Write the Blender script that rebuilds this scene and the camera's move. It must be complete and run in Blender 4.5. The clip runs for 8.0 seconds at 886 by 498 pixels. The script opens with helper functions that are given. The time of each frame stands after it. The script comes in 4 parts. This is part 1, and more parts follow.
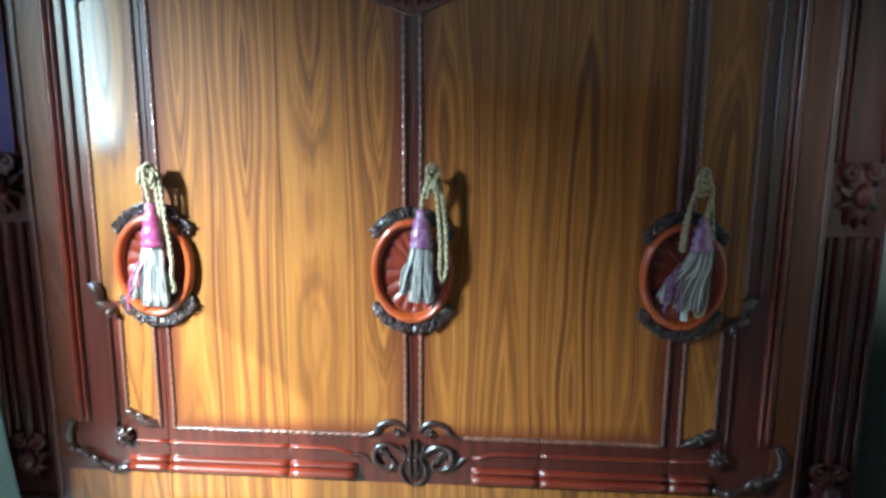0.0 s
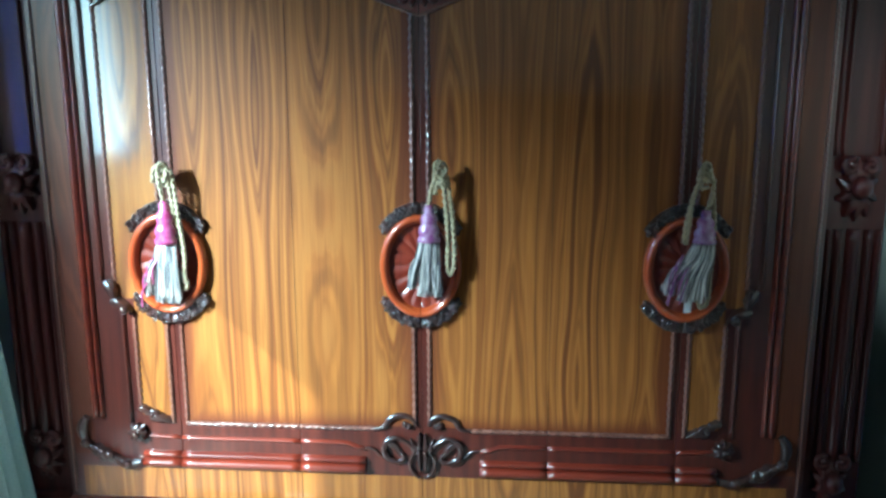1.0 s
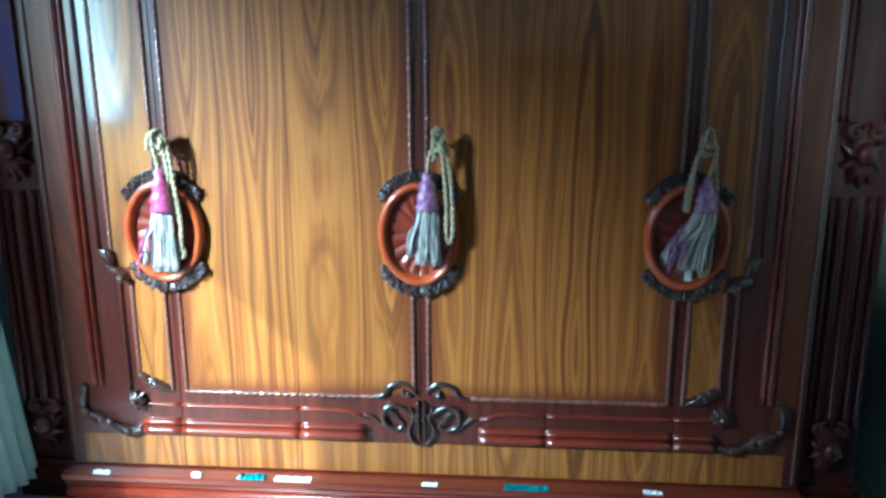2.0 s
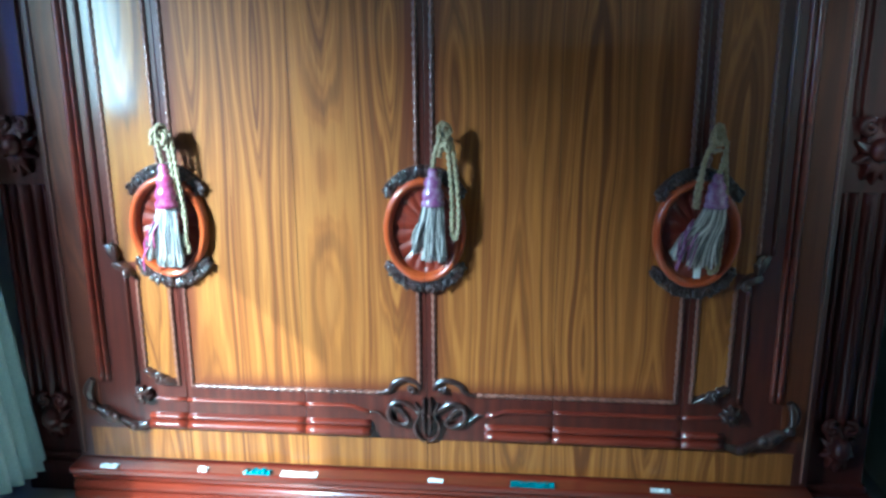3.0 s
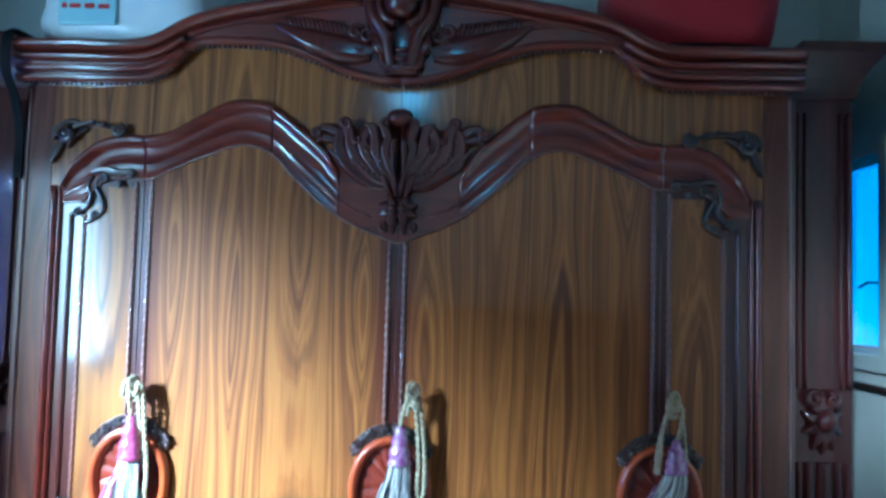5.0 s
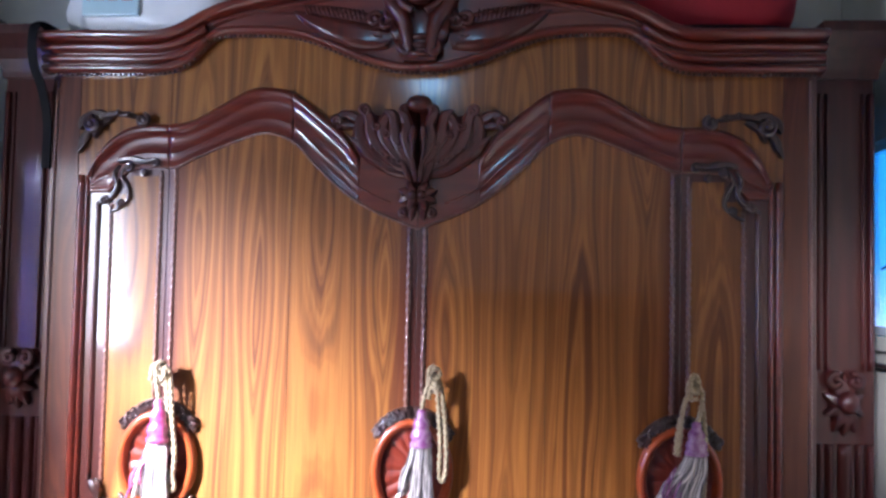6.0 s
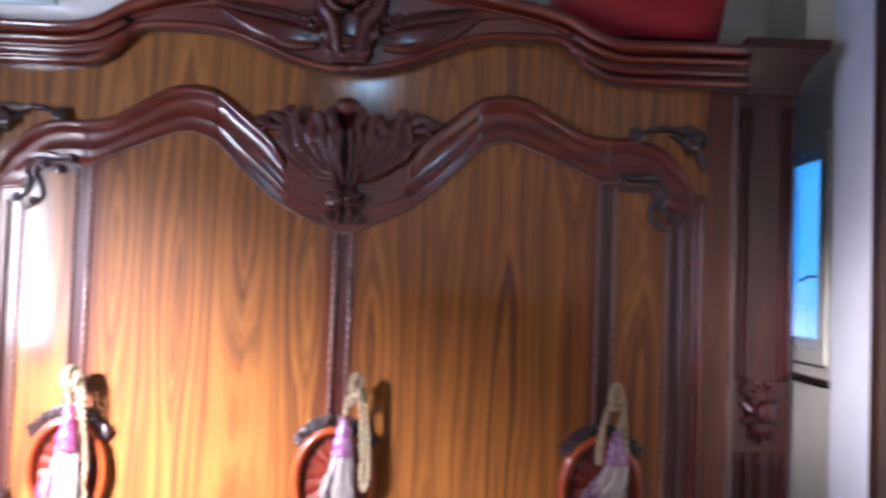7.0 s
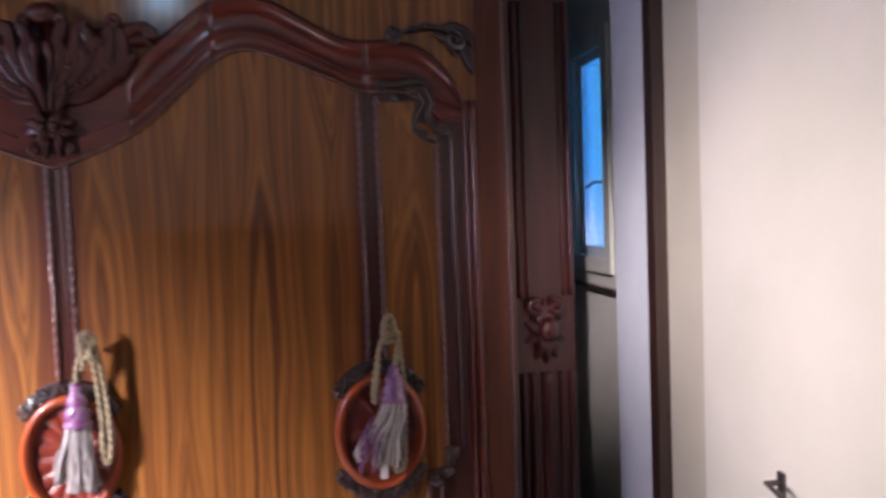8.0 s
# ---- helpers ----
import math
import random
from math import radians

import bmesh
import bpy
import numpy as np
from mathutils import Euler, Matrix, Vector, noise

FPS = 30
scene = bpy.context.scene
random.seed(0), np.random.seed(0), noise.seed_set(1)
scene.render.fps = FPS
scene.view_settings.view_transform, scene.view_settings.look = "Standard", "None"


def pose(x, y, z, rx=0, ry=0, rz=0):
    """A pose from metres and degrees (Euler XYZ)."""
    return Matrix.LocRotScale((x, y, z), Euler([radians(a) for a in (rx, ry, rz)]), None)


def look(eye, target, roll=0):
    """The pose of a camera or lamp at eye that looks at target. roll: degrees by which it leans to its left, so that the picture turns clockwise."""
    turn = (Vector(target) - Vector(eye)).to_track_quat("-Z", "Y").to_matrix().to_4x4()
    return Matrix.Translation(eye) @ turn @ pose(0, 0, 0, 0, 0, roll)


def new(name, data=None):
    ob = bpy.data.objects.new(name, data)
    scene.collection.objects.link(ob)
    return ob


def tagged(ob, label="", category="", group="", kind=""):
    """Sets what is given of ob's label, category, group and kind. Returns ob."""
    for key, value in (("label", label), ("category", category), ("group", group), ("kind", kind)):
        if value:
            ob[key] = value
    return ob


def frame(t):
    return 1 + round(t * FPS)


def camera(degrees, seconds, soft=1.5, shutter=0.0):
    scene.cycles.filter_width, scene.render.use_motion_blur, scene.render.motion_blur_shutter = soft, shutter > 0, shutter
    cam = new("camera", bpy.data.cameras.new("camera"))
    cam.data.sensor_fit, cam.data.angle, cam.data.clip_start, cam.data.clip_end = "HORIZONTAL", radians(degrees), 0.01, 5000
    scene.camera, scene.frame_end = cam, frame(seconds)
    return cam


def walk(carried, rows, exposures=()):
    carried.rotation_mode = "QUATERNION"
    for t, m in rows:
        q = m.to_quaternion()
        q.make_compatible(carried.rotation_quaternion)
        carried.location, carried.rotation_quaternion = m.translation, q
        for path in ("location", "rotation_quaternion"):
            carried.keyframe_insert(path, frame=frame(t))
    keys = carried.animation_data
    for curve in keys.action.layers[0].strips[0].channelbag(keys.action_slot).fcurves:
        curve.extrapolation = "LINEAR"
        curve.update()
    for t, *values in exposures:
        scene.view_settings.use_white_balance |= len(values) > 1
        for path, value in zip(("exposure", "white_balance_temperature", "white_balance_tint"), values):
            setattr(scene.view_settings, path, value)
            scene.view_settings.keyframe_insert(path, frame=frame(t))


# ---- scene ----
cam = camera(58.2, 8.0, soft=2.8, shutter=0.5)
PATH = [
    (0, (0.268, -2.331, 1.531), (0.12, -0.382, 1.111), 0.3),
    (0.5, (0.267, -2.368, 1.501), (0.106, -0.422, 1.067), -0.2),
    (1, (0.259, -2.391, 1.488), (0.103, -0.435, 1.1), -0.2),
    (1.5, (0.258, -2.388, 1.483), (0.102, -0.439, 1.061), -0.2),
    (2.8, (0.28, -2.334, 1.517), (0.111, -0.41, 0.998), -0.4),
    (3, (0.282, -2.335, 1.519), (0.094, -0.41, 1.009), -0.4),
    (3.5, (0.283, -2.338, 1.523), (0.088, -0.404, 1.053), -0.0),
    (4, (0.271, -2.365, 1.536), (0.098, -0.402, 1.199), 0.8),
    (4.2, (0.264, -2.364, 1.538), (0.103, -0.388, 1.273), 1.0),
    (4.5, (0.26, -2.376, 1.543), (0.114, -0.384, 1.432), 1.3),
    (5, (0.254, -2.431, 1.545), (0.16, -0.436, 1.665), 1.6),
    (5.2, (0.251, -2.43, 1.545), (0.16, -0.438, 1.695), 1.2),
    (6.3, (0.277, -2.457, 1.533), (0.116, -0.465, 1.607), 1.3),
    (6.5, (0.285, -2.449, 1.534), (0.134, -0.457, 1.626), 1.2),
    (7, (0.314, -2.425, 1.571), (0.305, -0.427, 1.651), 2.1),
    (7.3, (0.37, -2.394, 1.531), (0.562, -0.404, 1.601), 2.1),
    (7.5, (0.399, -2.345, 1.521), (0.687, -0.366, 1.549), 0.1),
    (8, (0.64, -2.177, 1.57), (0.961, -0.203, 1.464), -2.1),
]
# the phone's own exposure and white balance drift towards warm at the end
EXPOSURES = [
    (0.0, 0.76, 5300, -9), (1.5, 0.66, 4750, -13), (3.5, 0.64, 4600, -12), (4.5, 0.86, 4900, -9), (5.2, 1.40, 4150, -2), (6.3, 1.55, 6500, 39), (7.0, 1.62, 6550, 39), (8.0, 1.08, 6900, 41),
]
walk(cam, [(t, look(eye, target, roll)) for t, eye, target, roll in PATH], EXPOSURES)

# ---------------------------------------------------------------- light
world = bpy.data.worlds.new("world")
scene.world = world
world.use_nodes = True
wn = world.node_tree.nodes
sky = wn.new("ShaderNodeTexSky")
sky.sky_type, sky.sun_disc = "NISHITA", False
SUN = Vector((1.0, 1.25, -0.89)).normalized()
sky.sun_elevation = math.asin(-SUN.z)
sky.sun_rotation = math.atan2(-SUN.x, -SUN.y)
wn["Background"].inputs["Strength"].default_value = 0.10
world.node_tree.links.new(sky.outputs[0], wn["Background"].inputs["Color"])

sun = new("sun", bpy.data.lights.new("sun", "SUN"))
sun.data.energy, sun.data.angle, sun.data.color = 5.0, radians(0.6), (1.0, 0.9, 0.72)
sun.matrix_world = look((-6, -7, 6), (-6 + SUN.x, -7 + SUN.y, 6 + SUN.z))


def area_lamp(name, eye, target, w, h, watts, color):
    """An area lamp: daylight by an opening, or fill added for one spot."""
    ob = new(name, bpy.data.lights.new(name, "AREA"))
    ob.data.shape, ob.data.size, ob.data.size_y = "RECTANGLE", w, h
    ob.data.energy, ob.data.color = watts, color
    ob.matrix_world = look(eye, target)
    return ob


# cone narrowed and aimed left so the right-hand doors stay dim
daylight = area_lamp("window_daylight", (-3.0, -2.5, 2.40), (-1.25, 0.0, 0.84), 0.42, 0.50, 64, (0.84, 0.95, 1.0))
daylight.data.spread = radians(48)  # the bright sky outside; the head of the opening cuts its light off
# gives the pale strip in the left door; aimed high to brighten the bags
gap_light = area_lamp("window_gap_fill", (-2.06, -2.09, 1.62), (-0.5, 0, 2.55), 0.15, 0.98, 2.3, (0.74, 0.94, 1.0))
gap_light.data.spread = radians(64)
# added fill, narrow enough to brighten the cream door without the wardrobe
door_fill = area_lamp("door_fill_lamp", (-2.06, -2.0, 1.50), (1.55, -0.80, 1.36), 0.30, 0.90, 2.1, (1.0, 0.98, 0.93))
door_fill.data.spread = radians(28)
# unseen transom, guessed from a bluish patch reflected in the frieze
transom_light = area_lamp("transom_daylight", (-0.33, -3.68, 3.12), (0.0, 0, 2.2), 0.20, 0.20, 0.24, (0.25, 0.72, 1.0))
transom_light.data.spread = radians(80)
# added fill aimed at the dark nook and pier beside the window
nook_fill = area_lamp("nook_fill", (-0.33, -3.70, 3.12), (1.62, 0.22, 1.22), 0.22, 0.22, 0.46, (0.96, 0.98, 1.0))
nook_fill.data.spread = radians(11)
# added fill that brightens the upper rear wall for the doors to reflect
rear_fill = area_lamp("rear_wall_fill", (-2.06, -2.1, 1.55), (0.7, -3.6, 2.5), 0.30, 0.90, 2.2, (0.95, 0.97, 1.0))
rear_fill.data.spread = radians(60)


# ---------------------------------------------------------------- materials
class Mat:
    """A node material with a principled shader and short helpers."""

    def __init__(self, name, rough=0.5, metal=0.0, coat=0.0, coat_rough=0.06, spec=0.5):
        self.m = bpy.data.materials.new(name)
        self.m.use_nodes = True
        self.t = self.m.node_tree
        self.b = self.t.nodes["Principled BSDF"]
        self.set("Roughness", rough), self.set("Metallic", metal), self.set("Coat Weight", coat)
        self.set("Coat Roughness", coat_rough), self.set("Specular IOR Level", spec)

    def set(self, key, value):
        self.b.inputs[key].default_value = value

    def node(self, kind, **values):
        n = self.t.nodes.new(kind)
        for key, value in values.items():
            n.inputs[key.replace("_", " ")].default_value = value
        return n

    def link(self, a, b):
        self.t.links.new(a, b)

    def coords(self, scale):
        c = self.node("ShaderNodeTexCoord")
        m = self.node("ShaderNodeMapping")
        m.inputs["Scale"].default_value = scale
        self.link(c.outputs["Object"], m.inputs["Vector"])
        return m.outputs[0]

    def noise(self, scale, at=1.0, detail=3.0, distortion=0.0):
        n = self.node("ShaderNodeTexNoise", Scale=at, Detail=detail, Distortion=distortion)
        self.link(self.coords(scale), n.inputs["Vector"])
        return n.outputs["Fac"]

    def math(self, op, a, b=0.0):
        n = self.node("ShaderNodeMath")
        n.operation = op
        for i, v in enumerate((a, b)):
            if isinstance(v, (int, float)):
                n.inputs[i].default_value = v
            else:
                self.link(v, n.inputs[i])
        return n.outputs[0]

    def ramp(self, fac, *stops):
        n = self.node("ShaderNodeValToRGB")
        e = n.color_ramp.elements
        while len(e) < len(stops):
            e.new(0.5)
        for i, (p, c) in enumerate(stops):
            e[i].position, e[i].color = p, (*c, 1)
        self.link(fac, n.inputs[0])
        return n.outputs[0]

    def mix(self, fac, a, b, kind="MIX"):
        n = self.node("ShaderNodeMix")
        n.data_type, n.blend_type = "RGBA", kind
        for socket, v in ((n.inputs[0], fac), (n.inputs[6], a), (n.inputs[7], b)):
            if isinstance(v, (int, float)):
                socket.default_value = v
            elif isinstance(v, tuple):
                socket.default_value = (*v, 1)
            else:
                self.link(v, socket)
        return n.outputs[2]

    def color(self, c):
        if isinstance(c, tuple):
            self.set("Base Color", (*c, 1))
        else:
            self.link(c, self.b.inputs["Base Color"])

    def bump(self, height, strength=0.2, distance=0.002):
        n = self.node("ShaderNodeBump", Strength=strength, Distance=distance)
        self.link(height, n.inputs["Height"])
        self.link(n.outputs[0], self.b.inputs["Normal"])


def veneer(name, light, mid, dark, line=0.75, edged=False, gloss=0.05, coat=1.0):
    """Lacquered veneer in book-matched leaves 0.2 m wide, each with a cathedral figure of growth rings."""
    m = Mat(name, rough=0.5, coat=coat, coat_rough=gloss, spec=0.3)
    axis = m.node("ShaderNodeSeparateXYZ")
    m.link(m.coords((1.0, 1.0, 1.0)), axis.inputs[0])
    x, z = axis.outputs[0], axis.outputs[2]
    wobble = m.math("SUBTRACT", m.noise((6.0, 6.0, 0.7), 1.0, 1.5), 0.5)
    shiver = m.math("SUBTRACT", m.noise((45.0, 45.0, 1.5), 1.0, 2.0), 0.5)
    leaf_no = m.math("FLOOR", m.math("MULTIPLY", x, 5.0))
    across = m.math("SUBTRACT", m.math("FRACT", m.math("MULTIPLY", x, 5.0)), 0.5)
    across = m.math("ADD", across, m.math("MULTIPLY", wobble, 0.55))
    across = m.math("MULTIPLY", m.math("SQRT", m.math("ADD", m.math("MULTIPLY", across, across), 0.0016)), 2.0)
    spot = m.node("ShaderNodeCombineXYZ")
    m.link(m.math("MULTIPLY", leaf_no, 3.71), spot.inputs[0])
    m.link(m.math("MULTIPLY", z, 1.05), spot.inputs[2])
    swell = m.node("ShaderNodeTexNoise", Scale=1.0, Detail=1.0)
    m.link(spot.outputs[0], swell.inputs["Vector"])
    heart = m.math("POWER", m.math("MAXIMUM", m.math("SUBTRACT", 1.0, across), 0.0), 1.3)
    rise = m.math("MULTIPLY", m.math("MULTIPLY", swell.outputs["Fac"], heart), 9.5)
    phase = m.math("ADD", m.math("MULTIPLY", m.math("POWER", across, 0.85), 7.4), rise)
    phase = m.math("ADD", phase, m.math("MULTIPLY", shiver, 0.5))
    phase = m.math("ADD", phase, m.math("MULTIPLY", leaf_no, 3.3))
    # every growth ring keeps its own tone
    along = m.node("ShaderNodeCombineXYZ")
    m.link(m.math("MULTIPLY", phase, 0.9), along.inputs[0])
    tone = m.node("ShaderNodeTexNoise", Scale=1.0, Detail=2.0, Roughness=0.6)
    m.link(along.outputs[0], tone.inputs["Vector"])
    streak = m.noise((26.0, 26.0, 0.10), 1.0, 3.0)
    fade = m.noise((6.0, 6.0, 0.9), 1.0, 2.0)
    fibre = m.noise((380.0, 380.0, 5.0), 1.0, 3.0)
    pale_wood = (light[0] * 1.12, light[1] * 1.22, light[2] * 1.4)
    col = m.ramp(tone.outputs["Fac"], (0.30, dark), (0.40, mid), (0.48, light), (0.56, mid), (0.64, light), (0.74, pale_wood))
    col = m.mix(m.ramp(streak, (0.36, (0.6, 0.6, 0.6)), (0.58, (0, 0, 0))), col, mid)
    rings = m.math("ADD", m.math("MULTIPLY", m.math("SINE", m.math("MULTIPLY", phase, 6.2832)), 0.5), 0.5)
    lines = m.math("MULTIPLY", m.ramp(rings, (0.03, (line, line, line)), (0.30, (0, 0, 0))), m.ramp(fade, (0.32, (0.15, 0.15, 0.15)), (0.66, (1, 1, 1))))
    col = m.mix(lines, col, dark)
    pale = m.ramp(rings, (0.72, (0, 0, 0)), (0.98, (0.55, 0.55, 0.55)))
    col = m.mix(pale, col, pale_wood)
    col = m.mix(m.ramp(fibre, (0.34, (0.3, 0.3, 0.3)), (0.55, (0, 0, 0))), col, dark)
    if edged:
        # red-brown colour that deepens along the stiles and the lower rail of each panel
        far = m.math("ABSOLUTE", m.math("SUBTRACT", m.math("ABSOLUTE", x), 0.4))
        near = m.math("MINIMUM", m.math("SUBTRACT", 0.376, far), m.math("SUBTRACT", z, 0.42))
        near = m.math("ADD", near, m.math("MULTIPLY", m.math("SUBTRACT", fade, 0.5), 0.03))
        edge_mix = m.node("ShaderNodeMapRange", From_Min=0.0, From_Max=0.07, To_Min=0.85, To_Max=0.0)
        edge_mix.interpolation_type = "SMOOTHSTEP"
        m.link(near, edge_mix.inputs["Value"])
        col = m.mix(edge_mix.outputs[0], col, (0.10, 0.018, 0.006))
    m.color(col)
    m.bump(fibre, 0.05, 0.001)
    return m.m


def lacquer(name, a, b, rough=0.3, coat=1.0, coat_rough=0.07, grain=(40.0, 40.0, 3.0), spec=0.5):
    """Stained solid wood under gloss lacquer."""
    m = Mat(name, rough=rough, coat=coat, coat_rough=coat_rough, spec=spec)
    g = m.noise(grain, 1.0, 4.0)
    w = m.noise((5.0, 5.0, 2.0), 1.0, 3.0)
    col = m.mix(m.ramp(g, (0.3, (0, 0, 0)), (0.7, (1, 1, 1))), a, b)
    col = m.mix(m.ramp(w, (0.45, (0, 0, 0)), (0.75, (0.4, 0.4, 0.4))), col, a)
    m.color(col)
    m.bump(g, 0.04, 0.001)
    return m.m


def plain(name, a, b, rough=0.8, scale=6.0, fine=140.0, bump=0.15, coat=0.0):
    """Paint, plaster, cloth: two tones at two scales."""
    m = Mat(name, rough=rough, coat=coat)
    col = m.mix(m.ramp(m.noise((scale,) * 3, 1.0, 4.0), (0.35, (0, 0, 0)), (0.7, (1, 1, 1))), a, b)
    m.color(col)
    m.bump(m.noise((fine,) * 3, 1.0, 3.0), bump, 0.002)
    return m.m


def thread(name, a, b, scale=(500.0, 500.0, 30.0)):
    m = Mat(name, rough=0.75)
    m.set("Sheen Weight", 0.3)
    m.color(m.mix(m.ramp(m.noise(scale, 1.0, 2.0), (0.35, (0, 0, 0)), (0.65, (1, 1, 1))), a, b))
    return m.m


VENEER = veneer("walnut_veneer", (0.33, 0.123, 0.020), (0.17, 0.052, 0.009), (0.066, 0.019, 0.0048), 0.5, False, 0.13)
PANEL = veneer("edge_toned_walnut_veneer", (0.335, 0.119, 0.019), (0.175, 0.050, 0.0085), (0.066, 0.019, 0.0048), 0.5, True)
# side strips: browner veneer, darkened further in place of shade at the edges
SIDE = veneer("darkened_walnut_veneer", (0.13, 0.032, 0.010), (0.08, 0.018, 0.007), (0.04, 0.010, 0.005), 0.4, False, 0.12, 0.5)
WINGTOP = lacquer("wing_cornice_lacquer", (0.035, 0.007, 0.005), (0.07, 0.014, 0.009), rough=0.4, coat=0.6, coat_rough=0.15, spec=0.3)
# mahogany darkened, partly to stand in for the shade on the left wing
WING = lacquer("shaded_wing_lacquer", (0.030, 0.005, 0.004), (0.068, 0.011, 0.008), rough=0.5, coat=0.7, coat_rough=0.09, spec=0.2)
MAHOGANY = lacquer("mahogany_lacquer", (0.038, 0.007, 0.0045), (0.090, 0.017, 0.009), rough=0.35, coat=1.0, coat_rough=0.10)
CORNICE = lacquer("cornice_mahogany", (0.080, 0.010, 0.005), (0.17, 0.024, 0.010), coat=0.95, coat_rough=0.10, grain=(3.0, 40.0, 40.0))
CARVED = lacquer("dark_carving_lacquer", (0.018, 0.009, 0.008), (0.055, 0.020, 0.014), rough=0.28, coat_rough=0.12)
ROPE = lacquer("rope_moulding_lacquer", (0.09, 0.034, 0.024), (0.24, 0.10, 0.065), rough=0.3, coat=1.0, coat_rough=0.05)
OVAL = lacquer("orange_red_lacquer", (0.30, 0.045, 0.010), (0.42, 0.075, 0.014), rough=0.3, coat_rough=0.06)
DISH = lacquer("dark_red_lacquer", (0.10, 0.010, 0.005), (0.21, 0.026, 0.008), rough=0.4, coat=0.6, coat_rough=0.2)
BRASS = Mat("aged_brass", rough=0.3, metal=1.0)
BRASS.color((0.45, 0.30, 0.12))
BRASS = BRASS.m
CORD = thread("gold_cord", (0.16, 0.11, 0.05), (0.56, 0.46, 0.28), (420.0, 420.0, 420.0))
SKIRT = Mat("silver_lilac_thread", rough=0.55)
SKIRT.set("Sheen Weight", 0.3)
strand = SKIRT.node("ShaderNodeNewGeometry").outputs["Random Per Island"]
SKIRT.color(SKIRT.ramp(strand, (0.0, (0.05, 0.042, 0.042)), (0.35, (0.18, 0.155, 0.15)), (0.65, (0.52, 0.47, 0.42)), (1.0, (0.84, 0.78, 0.71))))
SKIRT = SKIRT.m
HEAD = plain("magenta_wrap", (0.34, 0.03, 0.12), (0.50, 0.12, 0.26), rough=0.25, scale=60.0, fine=160.0, bump=0.6, coat=0.9)
LILAC = plain("lilac_wrap", (0.20, 0.05, 0.16), (0.36, 0.20, 0.32), rough=0.22, scale=60.0, fine=160.0, bump=0.7, coat=1.0)
# left wall dark to cut bounce; pale walls lightened to lift the window nook
WALL = plain("dimmed_grey_green_paint", (0.13, 0.14, 0.12), (0.18, 0.18, 0.15), rough=0.7)
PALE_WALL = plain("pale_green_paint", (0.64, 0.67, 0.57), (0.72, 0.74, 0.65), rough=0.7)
# white and creams pushed green-blue to offset the late magenta white balance
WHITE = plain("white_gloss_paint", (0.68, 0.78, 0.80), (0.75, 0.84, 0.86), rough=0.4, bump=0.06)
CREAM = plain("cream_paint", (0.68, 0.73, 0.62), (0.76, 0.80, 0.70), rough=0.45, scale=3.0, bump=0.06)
DOOR_CREAM = plain("darker_cream_paint", (0.53, 0.54, 0.42), (0.61, 0.62, 0.50), rough=0.45, scale=3.0, bump=0.06)
# kept dark to cut bounced light on the upper doors
CEIL = plain("ceiling_paint", (0.40, 0.40, 0.37), (0.48, 0.47, 0.44), rough=0.85)
FLOOR = plain("pale_floor_tile", (0.36, 0.32, 0.27), (0.45, 0.41, 0.35), rough=0.35)
BROWN = lacquer("dark_brown_trim", (0.030, 0.014, 0.010), (0.06, 0.028, 0.02))
CURTAIN = thread("pale_curtain_cloth", (0.46, 0.62, 0.60), (0.56, 0.72, 0.69), (200.0, 200.0, 200.0))
PLASTIC = plain("white_plastic_bag", (0.78, 0.79, 0.79), (0.88, 0.88, 0.87), rough=0.3, scale=9.0, fine=25.0, bump=0.5)
PRINT_BLUE = plain("pale_blue_print", (0.42, 0.62, 0.66), (0.50, 0.70, 0.73), rough=0.35)
PRINT_RED = plain("red_print", (0.42, 0.02, 0.02), (0.50, 0.04, 0.03), rough=0.4)
RED = plain("red_fabric", (0.40, 0.012, 0.02), (0.52, 0.02, 0.03), rough=0.55, scale=4.0, fine=300.0)
BLACK = plain("black_fabric", (0.006, 0.006, 0.007), (0.014, 0.014, 0.015), rough=0.7)
BLACK.node_tree.nodes["Principled BSDF"].inputs["Specular IOR Level"].default_value = 0.1
TEAL = plain("teal_wrapper", (0.012, 0.09, 0.11), (0.03, 0.18, 0.20), rough=0.3, scale=60.0)
PAPER = plain("white_paper", (0.70, 0.70, 0.68), (0.82, 0.82, 0.80), rough=0.8, scale=60.0)
METAL = Mat("dark_metal", rough=0.4, metal=0.9)
METAL.color((0.16, 0.15, 0.14))
METAL = METAL.m


def blue_sky(name, strength, low, high):
    m = Mat(name, rough=1.0, spec=0.0)
    m.color((0.0, 0.0, 0.0))
    axis = m.node("ShaderNodeSeparateXYZ")
    m.link(m.coords((1.0, 1.0, 1.0)), axis.inputs[0])
    height = m.math("ADD", m.math("MULTIPLY", axis.outputs[2], 0.5), m.math("MULTIPLY", m.noise((0.6, 0.6, 1.4), 1.0, 1.0), 0.02))
    m.link(m.ramp(height, (0.805, high), (0.825, low)), m.b.inputs["Emission Color"])
    m.set("Emission Strength", strength)
    return m.m


SKY = blue_sky("blue_daylight", 1.7, (0.0, 0.34, 1.0), (0.0, 0.46, 1.0))
DEEP_SKY = blue_sky("deep_blue_daylight", 1.6, (0.0, 0.08, 0.7), (0.0, 0.16, 1.0))
GLASS = Mat("window_glass", rough=0.02, spec=0.5)
GLASS.color((0.9, 0.95, 1.0)), GLASS.set("Transmission Weight", 1.0)
GLASS = GLASS.m


